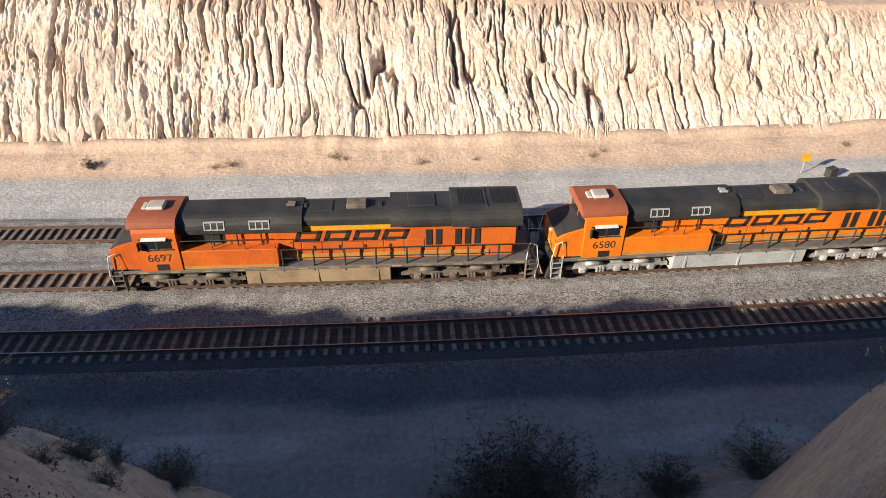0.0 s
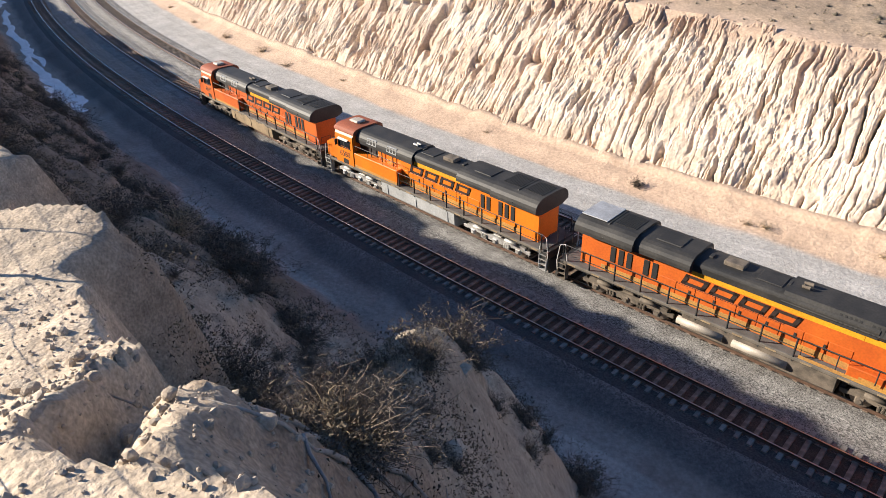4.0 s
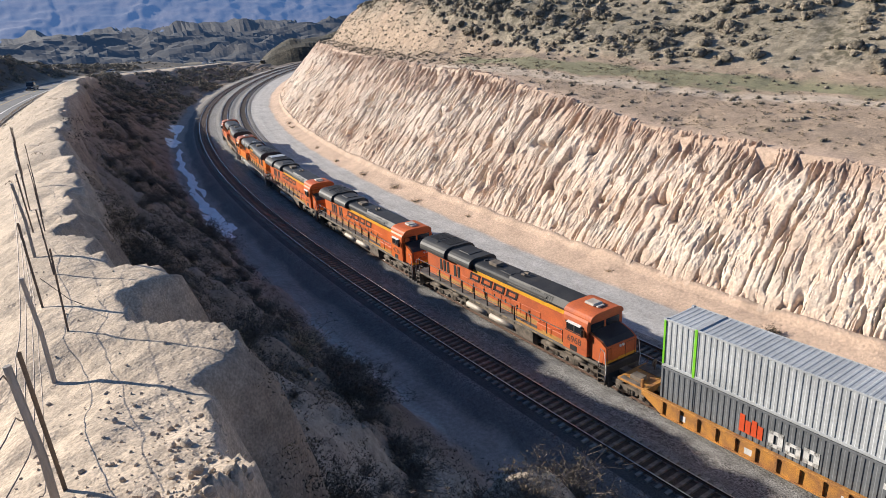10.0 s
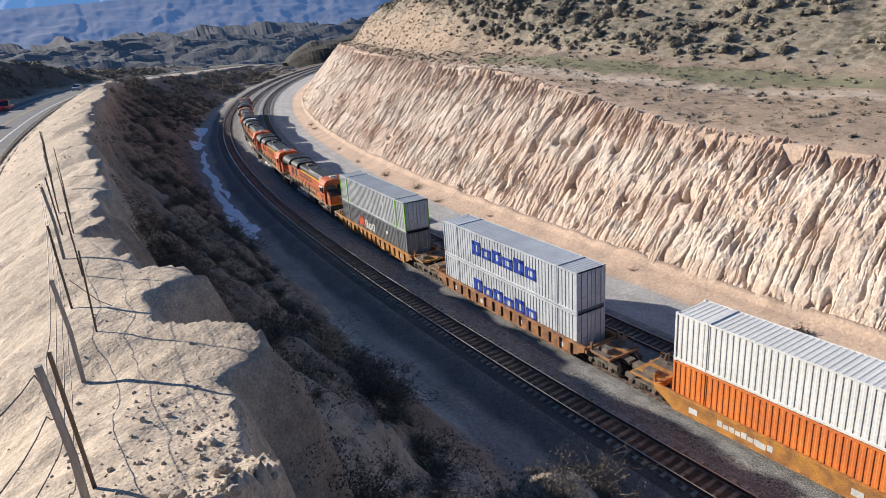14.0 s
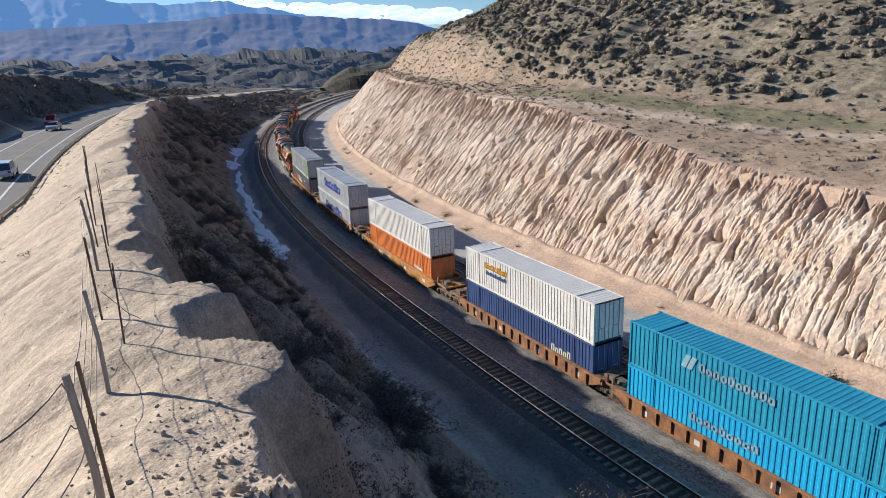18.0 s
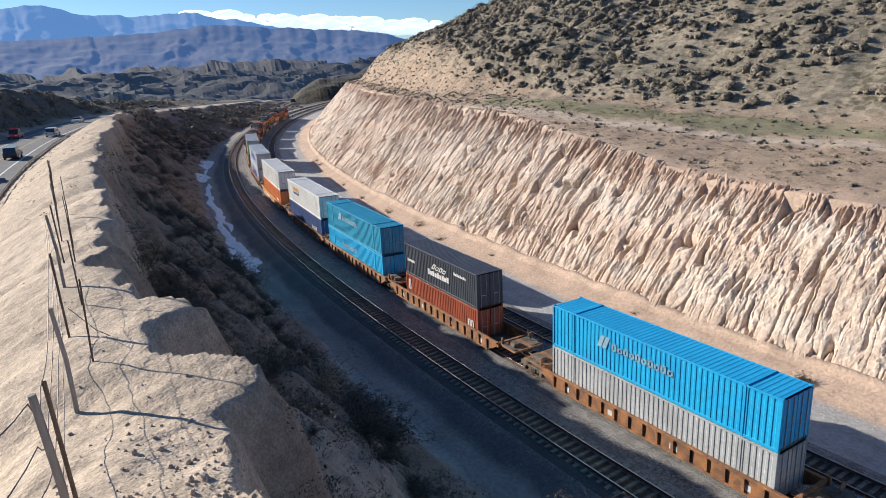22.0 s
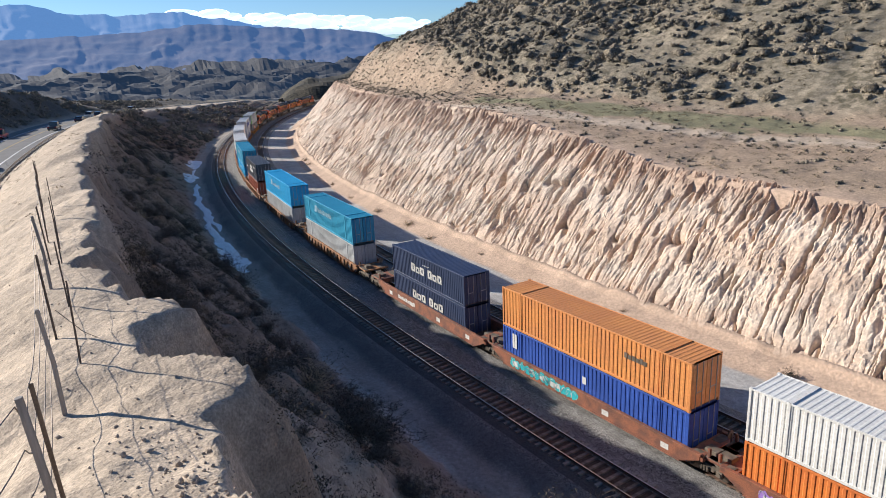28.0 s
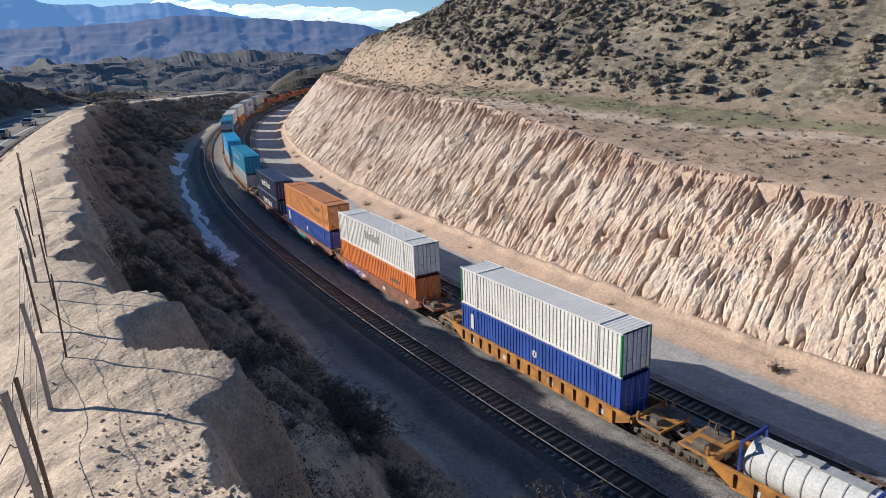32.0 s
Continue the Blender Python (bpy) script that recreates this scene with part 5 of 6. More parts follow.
def build_well_car(paint, ribbed, label, length=17.4, ends=(1, 1)):
    """A well car for stacked containers: x along the track."""
    W = thing("well_car", label, "freight car", group="well cars of the train")
    Lh = length / 2
    for sd in (-1, 1):
        y0, y1 = sd * 1.36, sd * 1.48
        part("side_sill", MB().prism([(-Lh + .2, .95), (-Lh + 1.4, .34), (Lh - 1.4, .34), (Lh - .2, .95), (Lh - .2, 1.22), (-Lh + .2, 1.22)], y0, y1, "y"), paint, W)
        part("top_chord", MB().box(-Lh + .1, Lh - .1, sd * 1.33, sd * 1.56, 1.22, 1.34, .015), paint, W)
        part("bottom_chord", MB().box(-Lh + 1.4, Lh - 1.4, sd * 1.30, sd * 1.56, .30, .38, .01), paint, W)
        if ribbed:
            n = 15
            for i in range(n):
                x = -Lh + 1.5 + i * (length - 3.0) / (n - 1)
                part("rib", MB().prism([(sd * 1.481, .38), (sd * 1.58, .46), (sd * 1.60, 1.2), (sd * 1.481, 1.22)], x - .09, x + .09, "x"), paint, W)
        else:
            bars(W, "car_mark", (-5.0 if sd < 0 else 5.0), .62, 3.2, .35, 9, sd * 1.482, WHITEP, 0.0, sd)
        for x in (-Lh + 2.2, -2.5, 2.2, Lh - 3.0):
            part("data_plate", MB().box(x, x + .55, sd * 1.482, sd * 1.49, .55, .9), WHITEP, W, "white stencilled data")
    part("well_floor", MB().box(-Lh + 1.4, Lh - 1.4, -1.3, 1.3, .28, .33).box(-6.3, -5.9, -1.34, 1.34, .27, .36).box(5.9, 6.3, -1.34, 1.34, .27, .36), UNDER, W)
    for k, e in ((0, -1), (1, 1)):
        X = e * Lh
        part("end_platform", MB().box(X - e * .2, X + e * 1.9, -1.3, 1.3, 1.08, 1.24, .02).box(X - e * .25, X, -1.45, 1.45, .9, 1.3, .02), paint, W)
        part("draft_sill", MB().box(X - e * .3, X + e * 2.6, -.3, .3, .75, 1.1, .02), UNDER, W)
        for ya in (-1.25, 1.1):
            part("bulkhead_post", MB().box(X + e * .1, X + e * .25, ya, ya + .15, 1.24, 1.75, .01), paint, W)
        part("hand_brake", MB().tube([(X + e * .9, -.9, 1.24), (X + e * .9, -.9, 1.85)], .04, 6).disc((X + e * .95, -.9, 1.75), .25, .05, 14, "x"), UNDER, W)
        part("brake_box", MB().box(X + e * .5, X + e * 1.3, .3, .9, 1.24, 1.5, .03), UNDER, W)
        for ya, yb in ((-1.28, -.4), (.95, 1.28)):
            part("grating", MB().box(X + e * .2, X + e * 1.7, ya, yb, 1.245, 1.28), UNDER, W)
        part("grab_iron", MB().tube([(X + e * 1.75, -1.28, .6), (X + e * 1.75, -1.34, 1.6), (X + e * 1.3, -1.34, 1.6), (X + e * 1.3, -1.3, 1.24)], .02, 5), paint, W)
        if ends[k] > 0:
            bogie(W, X + e * 1.0, 2, 1.75, UNDER, False)
        if ends[k] == 1:
            coupler(W, X + e * 3.3, e, UNDER)
    return W


def build_tank(label):
    T = thing("tank_container", label, "tank container", group="containers on the train")
    blue = mat("tank_frame_blue", (0.03, 0.06, 0.30), 0.5, scale=1.0)
    wh = mat("white_tank_jacket", (0.72, 0.73, 0.72), 0.4, scale=0.6, var=0.08)
    fr = MB()
    for e in (-1, 1):
        for sd in (-1, 1):
            fr.box(e * 3.03 - .07, e * 3.03 + .07, sd * 1.15, sd * 1.22, 0, 2.55, .01)
        fr.box(e * 3.03 - .07, e * 3.03 + .07, -1.2, 1.2, 2.45, 2.58, .01).box(e * 3.03 - .07, e * 3.03 + .07, -1.2, 1.2, 0, .14, .01)
    for sd in (-1, 1):
        fr.box(-3.0, 3.0, sd * 1.1, sd * 1.2, 0, .13, .01)
    part("frame", fr, blue, T)
    sh = MB()
    sh.tube([(-2.9, 0, 1.3), (-2.75, 0, 1.3), (2.75, 0, 1.3), (2.9, 0, 1.3)], 1.1, 32)
    part("tank_shell", sh, wh, T)
    for i in range(7):
        x = -2.55 + i * .85
        part("band", MB().tube([(x - .03, 0, 1.3), (x + .03, 0, 1.3)], 1.125, 32), TANKGREY, T)
    part("walkway_plate", MB().box(-2.6, 2.6, -.35, .35, 2.42, 2.46).box(-.4, .4, -.3, .3, 2.42, 2.56, .02), TANKGREY, T)
    part("manway", MB().disc((.9, 0, 2.48), .28, .14, 16), TANKGREY, T)
    bars(T, "mark", -2.2, 1.1, .7, .5, 3, -1.13, blue, 0.0, -1)
    return T


# travel of the train along the line, and the units by their place behind the front
def travel(t):
    return 12.3 * t - 0.010 * t * t


MOVERS = []                                  # (thing, place along the train, height, turned round)


def cpaint(name, col, col2=None):
    return mat(name, col, 0.5, scale=0.5, col2=col2, var=0.1, fine=0.06)


def graffiti(car, x0, w, paint, seed):
    """Sprayed bubble shapes with pale edges along the near side of a car; no letters."""
    rng = random.Random(seed)
    n = int(w / 0.5)
    for i in range(n):
        cx, cz = x0 - (i + 0.5) * w / n, rng.uniform(.66, .86)
        ring = []
        for q in range(11):
            a = q * math.tau / 11
            r = rng.uniform(.26, .46)
            ring.append((cx + math.cos(a) * r * 0.85, max(.40, min(1.2, cz + math.sin(a) * r))))
        part("graffiti", MB().prism(ring, 1.483, 1.487 + .001 * (i % 3), "y"), paint, car, "spray-painted graffiti")
        stroke = [(cx + .25 * math.cos(q * .9 + i), 1.492, max(.44, min(1.16, cz + .27 * math.sin(q * 1.3 + i * 2)))) for q in range(6)]
        part("graffiti_outline", MB().tube(stroke, .022, 4), WHITEP, car)


def build_train():
    specs = (("6697", ORANGE, UNDER, TANKTAN, 0, False, "orange and black diesel locomotive with a dusty tan fuel tank"),
             ("6580", ORANGE_B, SILVER, TANKGREY, 0, False, "bright orange diesel locomotive with clean silver running gear"),
             ("5844", ORANGE, UNDER, UNDER, 1, True, "orange diesel locomotive running backward, bare metal roof panel"),
             ("4236", ORANGE, UNDER, UNDER, 1, True, "faded orange diesel locomotive running backward"),
             ("6968", ORANGE_C, UNDER, UNDER, 1, True, "weathered orange diesel locomotive coupled ahead of the containers"))
    q = -40.6
    for num, p, g, tk, style, back, lab in specs:
        lo = build_loco(num, p, g, tk, style, lab)
        MOVERS.append((lo, q - 11.35, 0.0, back))
        q -= 22.7
        if num == "5844":
            part("roof_panel", MB().box(-9.9, -8.3, -.95, .95, 4.63, 4.68, .01), mat("bare_metal_panel", (0.55, 0.56, 0.57), 0.5, 0.4, scale=1.0), lo, "bare grey roof panel")
    yel = mat("yellow_car_paint", (0.52, 0.24, 0.045), 0.7, scale=1.4, col2=(0.27, 0.125, 0.045), fine=0.18)
    brn = mat("brown_car_paint", (0.36, 0.165, 0.065), 0.75, scale=1.5, col2=(0.16, 0.085, 0.05), fine=0.22)
    red = mat("red_brown_car_paint", (0.29, 0.11, 0.06), 0.75, scale=1.5, col2=(0.15, 0.07, 0.05), fine=0.2)
    grey = cpaint("grey_container_paint", (0.47, 0.49, 0.50))
    dgrey = cpaint("dark_grey_container_paint", (0.17, 0.18, 0.19))
    sgrey = cpaint("silver_grey_container_paint", (0.56, 0.59, 0.62))
    wht = cpaint("white_container_paint", (0.80, 0.79, 0.75), (0.72, 0.71, 0.67))
    org = cpaint("orange_container_paint", (0.72, 0.22, 0.05), (0.62, 0.18, 0.05))
    tanor = cpaint("sun_faded_orange_container", (0.72, 0.30, 0.09), (0.64, 0.26, 0.09))
    navy = cpaint("navy_container_paint", (0.05, 0.09, 0.24))
    cobalt = cpaint("cobalt_container_paint", (0.04, 0.10, 0.42))
    teal = cpaint("teal_container_paint", (0.03, 0.32, 0.50), (0.028, 0.28, 0.45))
    azure = cpaint("azure_container_paint", (0.025, 0.42, 0.76), (0.025, 0.37, 0.70))
    slate = cpaint("slate_container_paint", (0.065, 0.075, 0.095))
    rust = cpaint("rust_red_container_paint", (0.36, 0.085, 0.04))
    midn = cpaint("midnight_container_paint", (0.038, 0.058, 0.125))
    lime = cpaint("lime_green_paint", (0.22, 0.62, 0.03))
    green = cpaint("green_paint", (0.03, 0.30, 0.08))
    blue = cpaint("blue_letter_paint", (0.03, 0.07, 0.42))
    redl = cpaint("red_letter_paint", (0.75, 0.10, 0.03))
    W = WHITEP
    pale = cpaint("faded_pale_blue_letters", (0.30, 0.50, 0.62))
    ylw = YELLOW
    LB, LA = 16.15, 12.19
    hc, st = 2.896, 2.59
    G = "containers on the train"
    # centre along the train, car paint, ribs, ends, then lower and upper box
    cars = (
        (-165.65, yel, True, (1, 1), (LB, hc, dgrey, "dark grey domestic container, lower of a stack", None, (("mark", -3.3, .42, 1.3, 1.0, 4, redl, .0), ("mark", -1.8, .40, 2.6, .9, 3, W, .0), ("small_mark", 3.4, .6, .6, .3, 2, W, 0))),
         (LB, hc, grey, "light grey domestic container with lime green posts", lime, (("small_mark", 3.0, .55, .35, .4, 1, W, 0),))),
        (-189.0, brn, True, (1, 1), (LB, hc, sgrey, "silver-grey domestic container with blue lettering, lower of a stack", None, (("mark", -4.0, .28, 8.0, 1.15, 6, blue, .0),)),
         (LB, hc, sgrey, "silver-grey domestic container with large blue lettering", None, (("mark", -4.0, .36, 8.0, 1.15, 6, blue, .0),))),
        (-213.0, yel, False, (1, 1), (LB, hc, org, "orange domestic container, lower of a stack", None, (("mark", 4.2, .35, 1.8, .35, 8, W, .1),)), (LB, hc, wht, "white domestic container on an orange one", None, ())),
        (-236.1, brn, True, (1, 2), (LB, hc, navy, "navy blue domestic container, lower of a stack", None, (("mark", 3.6, .3, 2.2, .6, 5, W, .0),)),
         (LB, hc, wht, "white domestic container with yellow and navy marks", None, (("mark", -5.2, .62, 3.2, .5, 7, ylw, .15), ("mark", -5.0, .45, 2.9, .35, 9, navy, .15)))),
        (-255.5, brn, True, (0, 2), (LB, hc, azure, "azure blue domestic container, lower of a stack", None, (("mark", -3.4, .5, 4.4, .5, 9, pale, .0),)),
         (LB, hc, teal, "teal domestic container with white lettering", None, (("mark", -4.2, .52, .8, .8, 2, pale, .4), ("mark", -3.0, .55, 4.6, .55, 10, pale, .0)))),
        (-275.0, brn, True, (0, 1), (LA, st, rust, "rust-red forty-foot container, lower of a stack", None, (("small_mark", -5.6, .45, .5, 1.0, 1, W, .0), ("small_mark", 4.6, .3, .9, .7, 2, W, 0))),
         (LA, hc, slate, "dark slate forty-foot container with white lettering", None, (("mark", -1.8, .34, 3.6, .5, 9, W, .0), ("mark", -1.2, .56, 2.4, .5, 4, W, .9), ("small_mark", 2.6, .68, 1.9, .25, 8, W, 0), ("small_mark", -5.6, .45, 1.4, .25, 5, W, 0)))),
        (-298.4, brn, True, (1, 1), (LB, hc, grey, "grey domestic container, lower of a stack", None, ()), (LB, hc, azure, "bright azure domestic container on a grey one", None, (("mark", -4.0, .5, .8, .8, 2, pale, .4), ("mark", -2.8, .52, 4.6, .5, 10, pale, .0)))),
        (-321.5, brn, True, (1, 1), (LB, hc, grey, "pale grey domestic container, lower of a stack", None, ()), (LB, hc, teal, "teal domestic container with white lettering", None, (("mark", -4.2, .52, .8, .8, 2, pale, .4), ("mark", -3.0, .55, 4.8, .55, 10, pale, .0)))),
        (-345.4, red, False, (1, 2), (LA, st, midn, "midnight blue forty-foot container with white lettering, lower of a stack", None, (("mark", -2.6, .40, 2.4, .75, 3, W, .0), ("mark", .3, .40, 2.4, .75, 3, W, .0))),
         (LA, st, midn, "midnight blue forty-foot container with white lettering", None, (("mark", -2.6, .36, 2.4, .75, 3, W, .0), ("mark", .3, .36, 2.4, .75, 3, W, .0), ("swoosh", -.6, .72, 1.2, .08, 1, W, 2.0)))),
        (-364.8, red, False, (0, 2), (LB, hc, cobalt, "cobalt blue domestic container, lower of a stack", None, (("small_mark", -7.0, .5, .5, 1.1, 2, W, 0), ("small_mark", 0, .5, .4, .5, 1, W, 0))),
         (LB, hc, tanor, "sun-faded orange domestic container", None, (("small_mark", 3.4, .55, 1.7, .35, 6, UNDER, 0),))),
        (-384.3, red, False, (0, 1), (LB, hc, org, "orange domestic container, lower of a stack", None, (("small_mark", 3.4, .5, 1.7, .35, 6, UNDER, 0),)),
         (LB, hc, wht, "white domestic container with faint lettering", None, (("mark", -1.8, .5, 3.2, .75, 5, TANKGREY, .0),))),
        (-407.75, yel, True, (1, 1), (LB, hc, cobalt, "cobalt blue domestic container, lower of a stack", None, (("small_mark", -6.9, .4, .4, 1.2, 1, W, 0), ("small_mark", .2, .5, .5, .5, 1, W, 0))),
         (LB, hc, wht, "white domestic container with green corner posts", green, ())),
        (-431.2, yel, True, (1, 1), None, None),
    )
    for k, (q, paint, ribbed, ends, low, up) in enumerate(cars):
        c = build_well_car(paint, ribbed, ("yellow" if paint is yel else "brown" if paint is brn else "red-brown") + (" ribbed" if ribbed else " smooth-sided") + " steel well car carrying containers", 18.4, ends)
        MOVERS.append((c, q, 0.0, False))
        if k in (9, 10):
            pal = ((0.05, 0.45, 0.50), (0.35, 0.22, 0.60))[k - 9]
            gp = cpaint("spray_paint_" + ("teal", "violet")[k - 9], pal)
            graffiti(c, 7.0, 6.8 if k == 9 else 4.6, gp, 60 + k)
        z = 0.34
        for b in (low, up):
            if b is None:
                continue
            bl, bh, bp, lab, pp, marks = b
            C = build_container(bl, bh, bp, lab, G, bl > 15, pp, marks)
            MOVERS.append((C, q, z, False))
            z += bh + 0.02
    for dq in (4.6, -2.0):
        MOVERS.append((build_tank("white tank container in a blue frame on a yellow well car"), -431.2 + dq, 0.34, False))


build_train()

# ---- plants, rocks, fence, snow ----
def twig_mesh(seed, n, h, spread, leaves, lean=0.0, leaf_size=0.05):
    """A dry shrub: many thin bent stems from one root, with side twigs; second mesh of small leaves."""
    rng = random.Random(seed)
    tw, lf = MB(), MB()
    for i in range(n):
        a, e = rng.uniform(0, math.tau), rng.uniform(0.2, 1.3)
        d = Vector((math.cos(a) * math.cos(e) * spread, math.sin(a) * math.cos(e) * spread, math.sin(e)))
        ln = h * rng.uniform(0.5, 1.1)
        pts = [Vector((rng.uniform(-.08, .08), rng.uniform(-.08, .08), 0)) * h]
        for k in range(4):
            d = d + Vector((rng.gauss(0, .26) + lean * .2, rng.gauss(0, .26), rng.gauss(.04, .2)))
            pts.append(pts[-1] + d.normalized() * ln * .27)
        tw.tube(pts, 0.009 * h, 3, 0.003 * h)
        for k in range(6):
            j = rng.randrange(1, 5)
            b = pts[j - 1].lerp(pts[j], rng.uniform(.2, 1))
            c = b + Vector((rng.gauss(0, .6), rng.gauss(0, .6), rng.uniform(-.3, 1.0))) * h * .17
            c2 = c + Vector((rng.gauss(0, .6), rng.gauss(0, .6), rng.uniform(-.2, .9))) * h * .11
            tw.tube([b, c, c2], 0.005 * h, 3, 0.0018 * h)
            for q in range(leaves):
                o = b.lerp(c2, rng.uniform(.3, 1.1)) + Vector((rng.gauss(0, .04), rng.gauss(0, .04), rng.gauss(0, .04))) * h
                s = leaf_size * rng.uniform(.6, 1.4)
                u, v = Vector((rng.gauss(0, 1), rng.gauss(0, 1), rng.gauss(0, 1))).normalized() * s, Vector((rng.gauss(0, 1), rng.gauss(0, 1), rng.gauss(0, 1))).normalized() * s * .6
                lf.add([o - u, o + v, o + u], [(0, 1, 2)])
    return tw, lf


def build_shrubs():
    rng = random.Random(11)
    protos = []
    for i in range(6):
        tw, lf = twig_mesh(100 + i, 70, 1.0, 1.15, 7 if i < 4 else 2, leaf_size=0.034)
        sh = thing("shrub", ("dark sage shrub on the shaded bluff", "dry grey shrub on the shaded bluff")[i > 3], "shrub", pose(0, 0, -400), "shrubs on the bluff")
        part("branching", tw, STRAW if i == 5 else TWIG, sh)
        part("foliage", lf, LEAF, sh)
        protos.append(sh)
    # along the bluff below the crest, thick in the middle, and by the recess under the camera
    spots = []
    tries = 0
    while len(spots) < 205 and tries < 14000:
        tries += 1
        s = rng.uniform(-76, 130) if rng.random() < 0.6 else rng.uniform(-50, 20)
        uc = float(crest(s)[0])
        f = rng.betavariate(1.7, 1.6)
        u = uc + 0.8 + f * (-8.2 - uc - 0.8)
        x, y = at(s, u)
        if math.hypot(x, y) < 3.4:
            continue
        dens = 0.55 + 1.6 * float(fbm(np.array(s / 7), np.array(u / 4), 201, 3))
        if rng.random() > dens or (-48 < s < -35 and -20 < u < -11 and rng.random() < 0.7):
            continue
        sc = rng.uniform(0.45, 1.3) * (1.0 if s < 20 else 1.5)
        if math.hypot(x, y) < 8:
            sc *= 0.6
        spots.append((float(x), float(y), sc))
    # ones that stand out
    for t in ((-8.8, 8.0, 1.1), (-9.8, 10.6, 0.7), (2.6, 16.6, 2.9), (3.9, 16.4, 2.6), (1.6, 16.0, 2.2), (8.6, 16.9, 1.7), (8.9, 16.6, 1.4), (12.4, 17.4, 2.0), (12.0, 17.2, 1.7), (18.6, 20.3, 1.2), (0.0, 15.6, 1.0), (-2.5, 15.2, .9), (4.6, 15.2, 1.2), (-6.6, 15.0, 1.0),
              (-27.5, 11.5, 2.2), (-29.0, 10.5, 2.0), (-63, 13.0, 2.4), (-66, 12.6, 2.2), (-60, 11.6, 2.0), (-21.0, 10.3, 1.5), (-22.5, 10.6, 1.5), (-19.5, 9.6, 1.1), (-12.4, 3.2, 0.9), (-14.5, 3.0, 1.0), (-26.0, 9.8, 2.0), (-29.5, 9.0, 2.0), (-33.0, 9.4, 2.2), (-24.0, 6.0, 1.6), (-28.0, 6.2, 1.8)):
        spots.append(t)
    # small ones on the near spur and thick on the slope beside it
    spots += [(-6.9, 5.6, .8), (-8.6, 4.6, .9), (-9.4, 5.4, .8), (-5.6, 4.4, .45), (-8.4, 8.2, .6), (-4.4, 3.5, .4), (-5.6, 8.4, .5), (-4.3, 6.5, .5)]
    for _ in range(24):
        spots.append((rng.uniform(-19, -6.5), rng.uniform(2.6, 9.5), rng.uniform(.45, .95)))
    for _ in range(9):
        spots.append((rng.uniform(-11, -4.6), rng.uniform(2.2, 4.8), rng.uniform(.4, .8)))
    for i, (x, y, sc) in enumerate(spots):
        p = protos[rng.randrange(6)]
        m = pose(x, y, ground_at(x, y) - 0.08, rng.uniform(-8, 8), rng.uniform(-8, 8), rng.uniform(0, 360))
        c = copy_thing(p, m)
        c.scale = (sc * rng.uniform(.9, 1.25), sc * rng.uniform(.9, 1.25), sc * rng.uniform(.75, 1.0))
    for p in protos:
        for o in list(p.children_recursive) + [p]:
            bpy.data.objects.remove(o)
    # bare root bush close to the camera
    x, y = -3.75, 2.05
    z = ground_at(x, y)
    rb = thing("root_bush", "half-uprooted bare bush with twisted grey roots", "bush", pose(x, y, z))
    tw, lf = twig_mesh(301, 170, 0.58, 1.3, 1, leaf_size=0.010)
    part("straw_branching", tw, STRAW, rb)
    tw, lf = twig_mesh(302, 380, 0.80, 2.2, 4, lean=0.6, leaf_size=0.015)
    part("dark_branching", tw, TWIG, rb)
    part("dry_foliage", lf, LEAF, rb)
    r2 = random.Random(303)
    for k in range(10):
        a = r2.uniform(-2.3, -0.9) if k < 6 else r2.uniform(-0.6, 3.8)
        px, py = 0.0, 0.0
        pts = [(0, 0, .06)]
        for j in range(8):
            a += r2.uniform(-.55, .55)
            px, py = px + math.cos(a) * .2, py + math.sin(a) * .2
            pts.append((px, py, ground_at(x + px, y + py) - z + r2.uniform(0.0, .07)))
        part("root", MB().tube(pts, .036, 6, .008), WOODGREY, rb, smooth=True)
    # dry clumps at the foot of the cut
    tuft = []
    for i in range(3):
        tw, lf = twig_mesh(400 + i, 46, 0.5, 1.5, 1, leaf_size=0.03)
        sh = thing("dry_tuft", "dry straw-coloured clump at the foot of the cut", "shrub", pose(0, 0, -400), "dry clumps by the gravel road")
        part("branching", tw, STRAW, sh)
        part("foliage", lf, TWIG, sh)
        tuft.append(sh)
    pos = [(-15.5, 41.9, 1.6), (-16.6, 41.6, 1.2), (-8.6, 43.0, 1.5), (-2.4, 42.85, 1.2), (10.7, 44.9, 1.0), (1.5, 43.4, .8)]
    for s, u, k in ((35, 17.6, 2.2), (24, 17.9, 2.4), (16, 17.2, 1.8), (48, 17.4, 1.6), (-70, 18.0, 1.2), (-90, 18.0, 1.4), (62, 17.8, 1.5), (90, 18.2, 2.0), (96, 18.4, 2.2), (-52, 18.3, .9), (5, 18.3, 1.0), (-18, 18.2, .9)):
        x, y = at(s, u)
        pos.append((float(x), float(y), k))
    for x, y, k in pos:
        c = copy_thing(tuft[rng.randrange(3)], pose(x, y, ground_at(x, y) - .03, 0, 0, rng.uniform(0, 360)))
        c.scale = (k, k, k * .8)
    for p in tuft:
        for o in list(p.children_recursive) + [p]:
            bpy.data.objects.remove(o)
    tw, lf = twig_mesh(410, 30, .8, 1.0, 8, leaf_size=.05)
    sh = thing("road_shrub", "small dark shrub at the edge of the gravel road", "shrub", pose(-25.1, 41.2, ground_at(-25.1, 41.2)))
    part("branching", tw, TWIG, sh)
    part("foliage", lf, LEAF, sh)


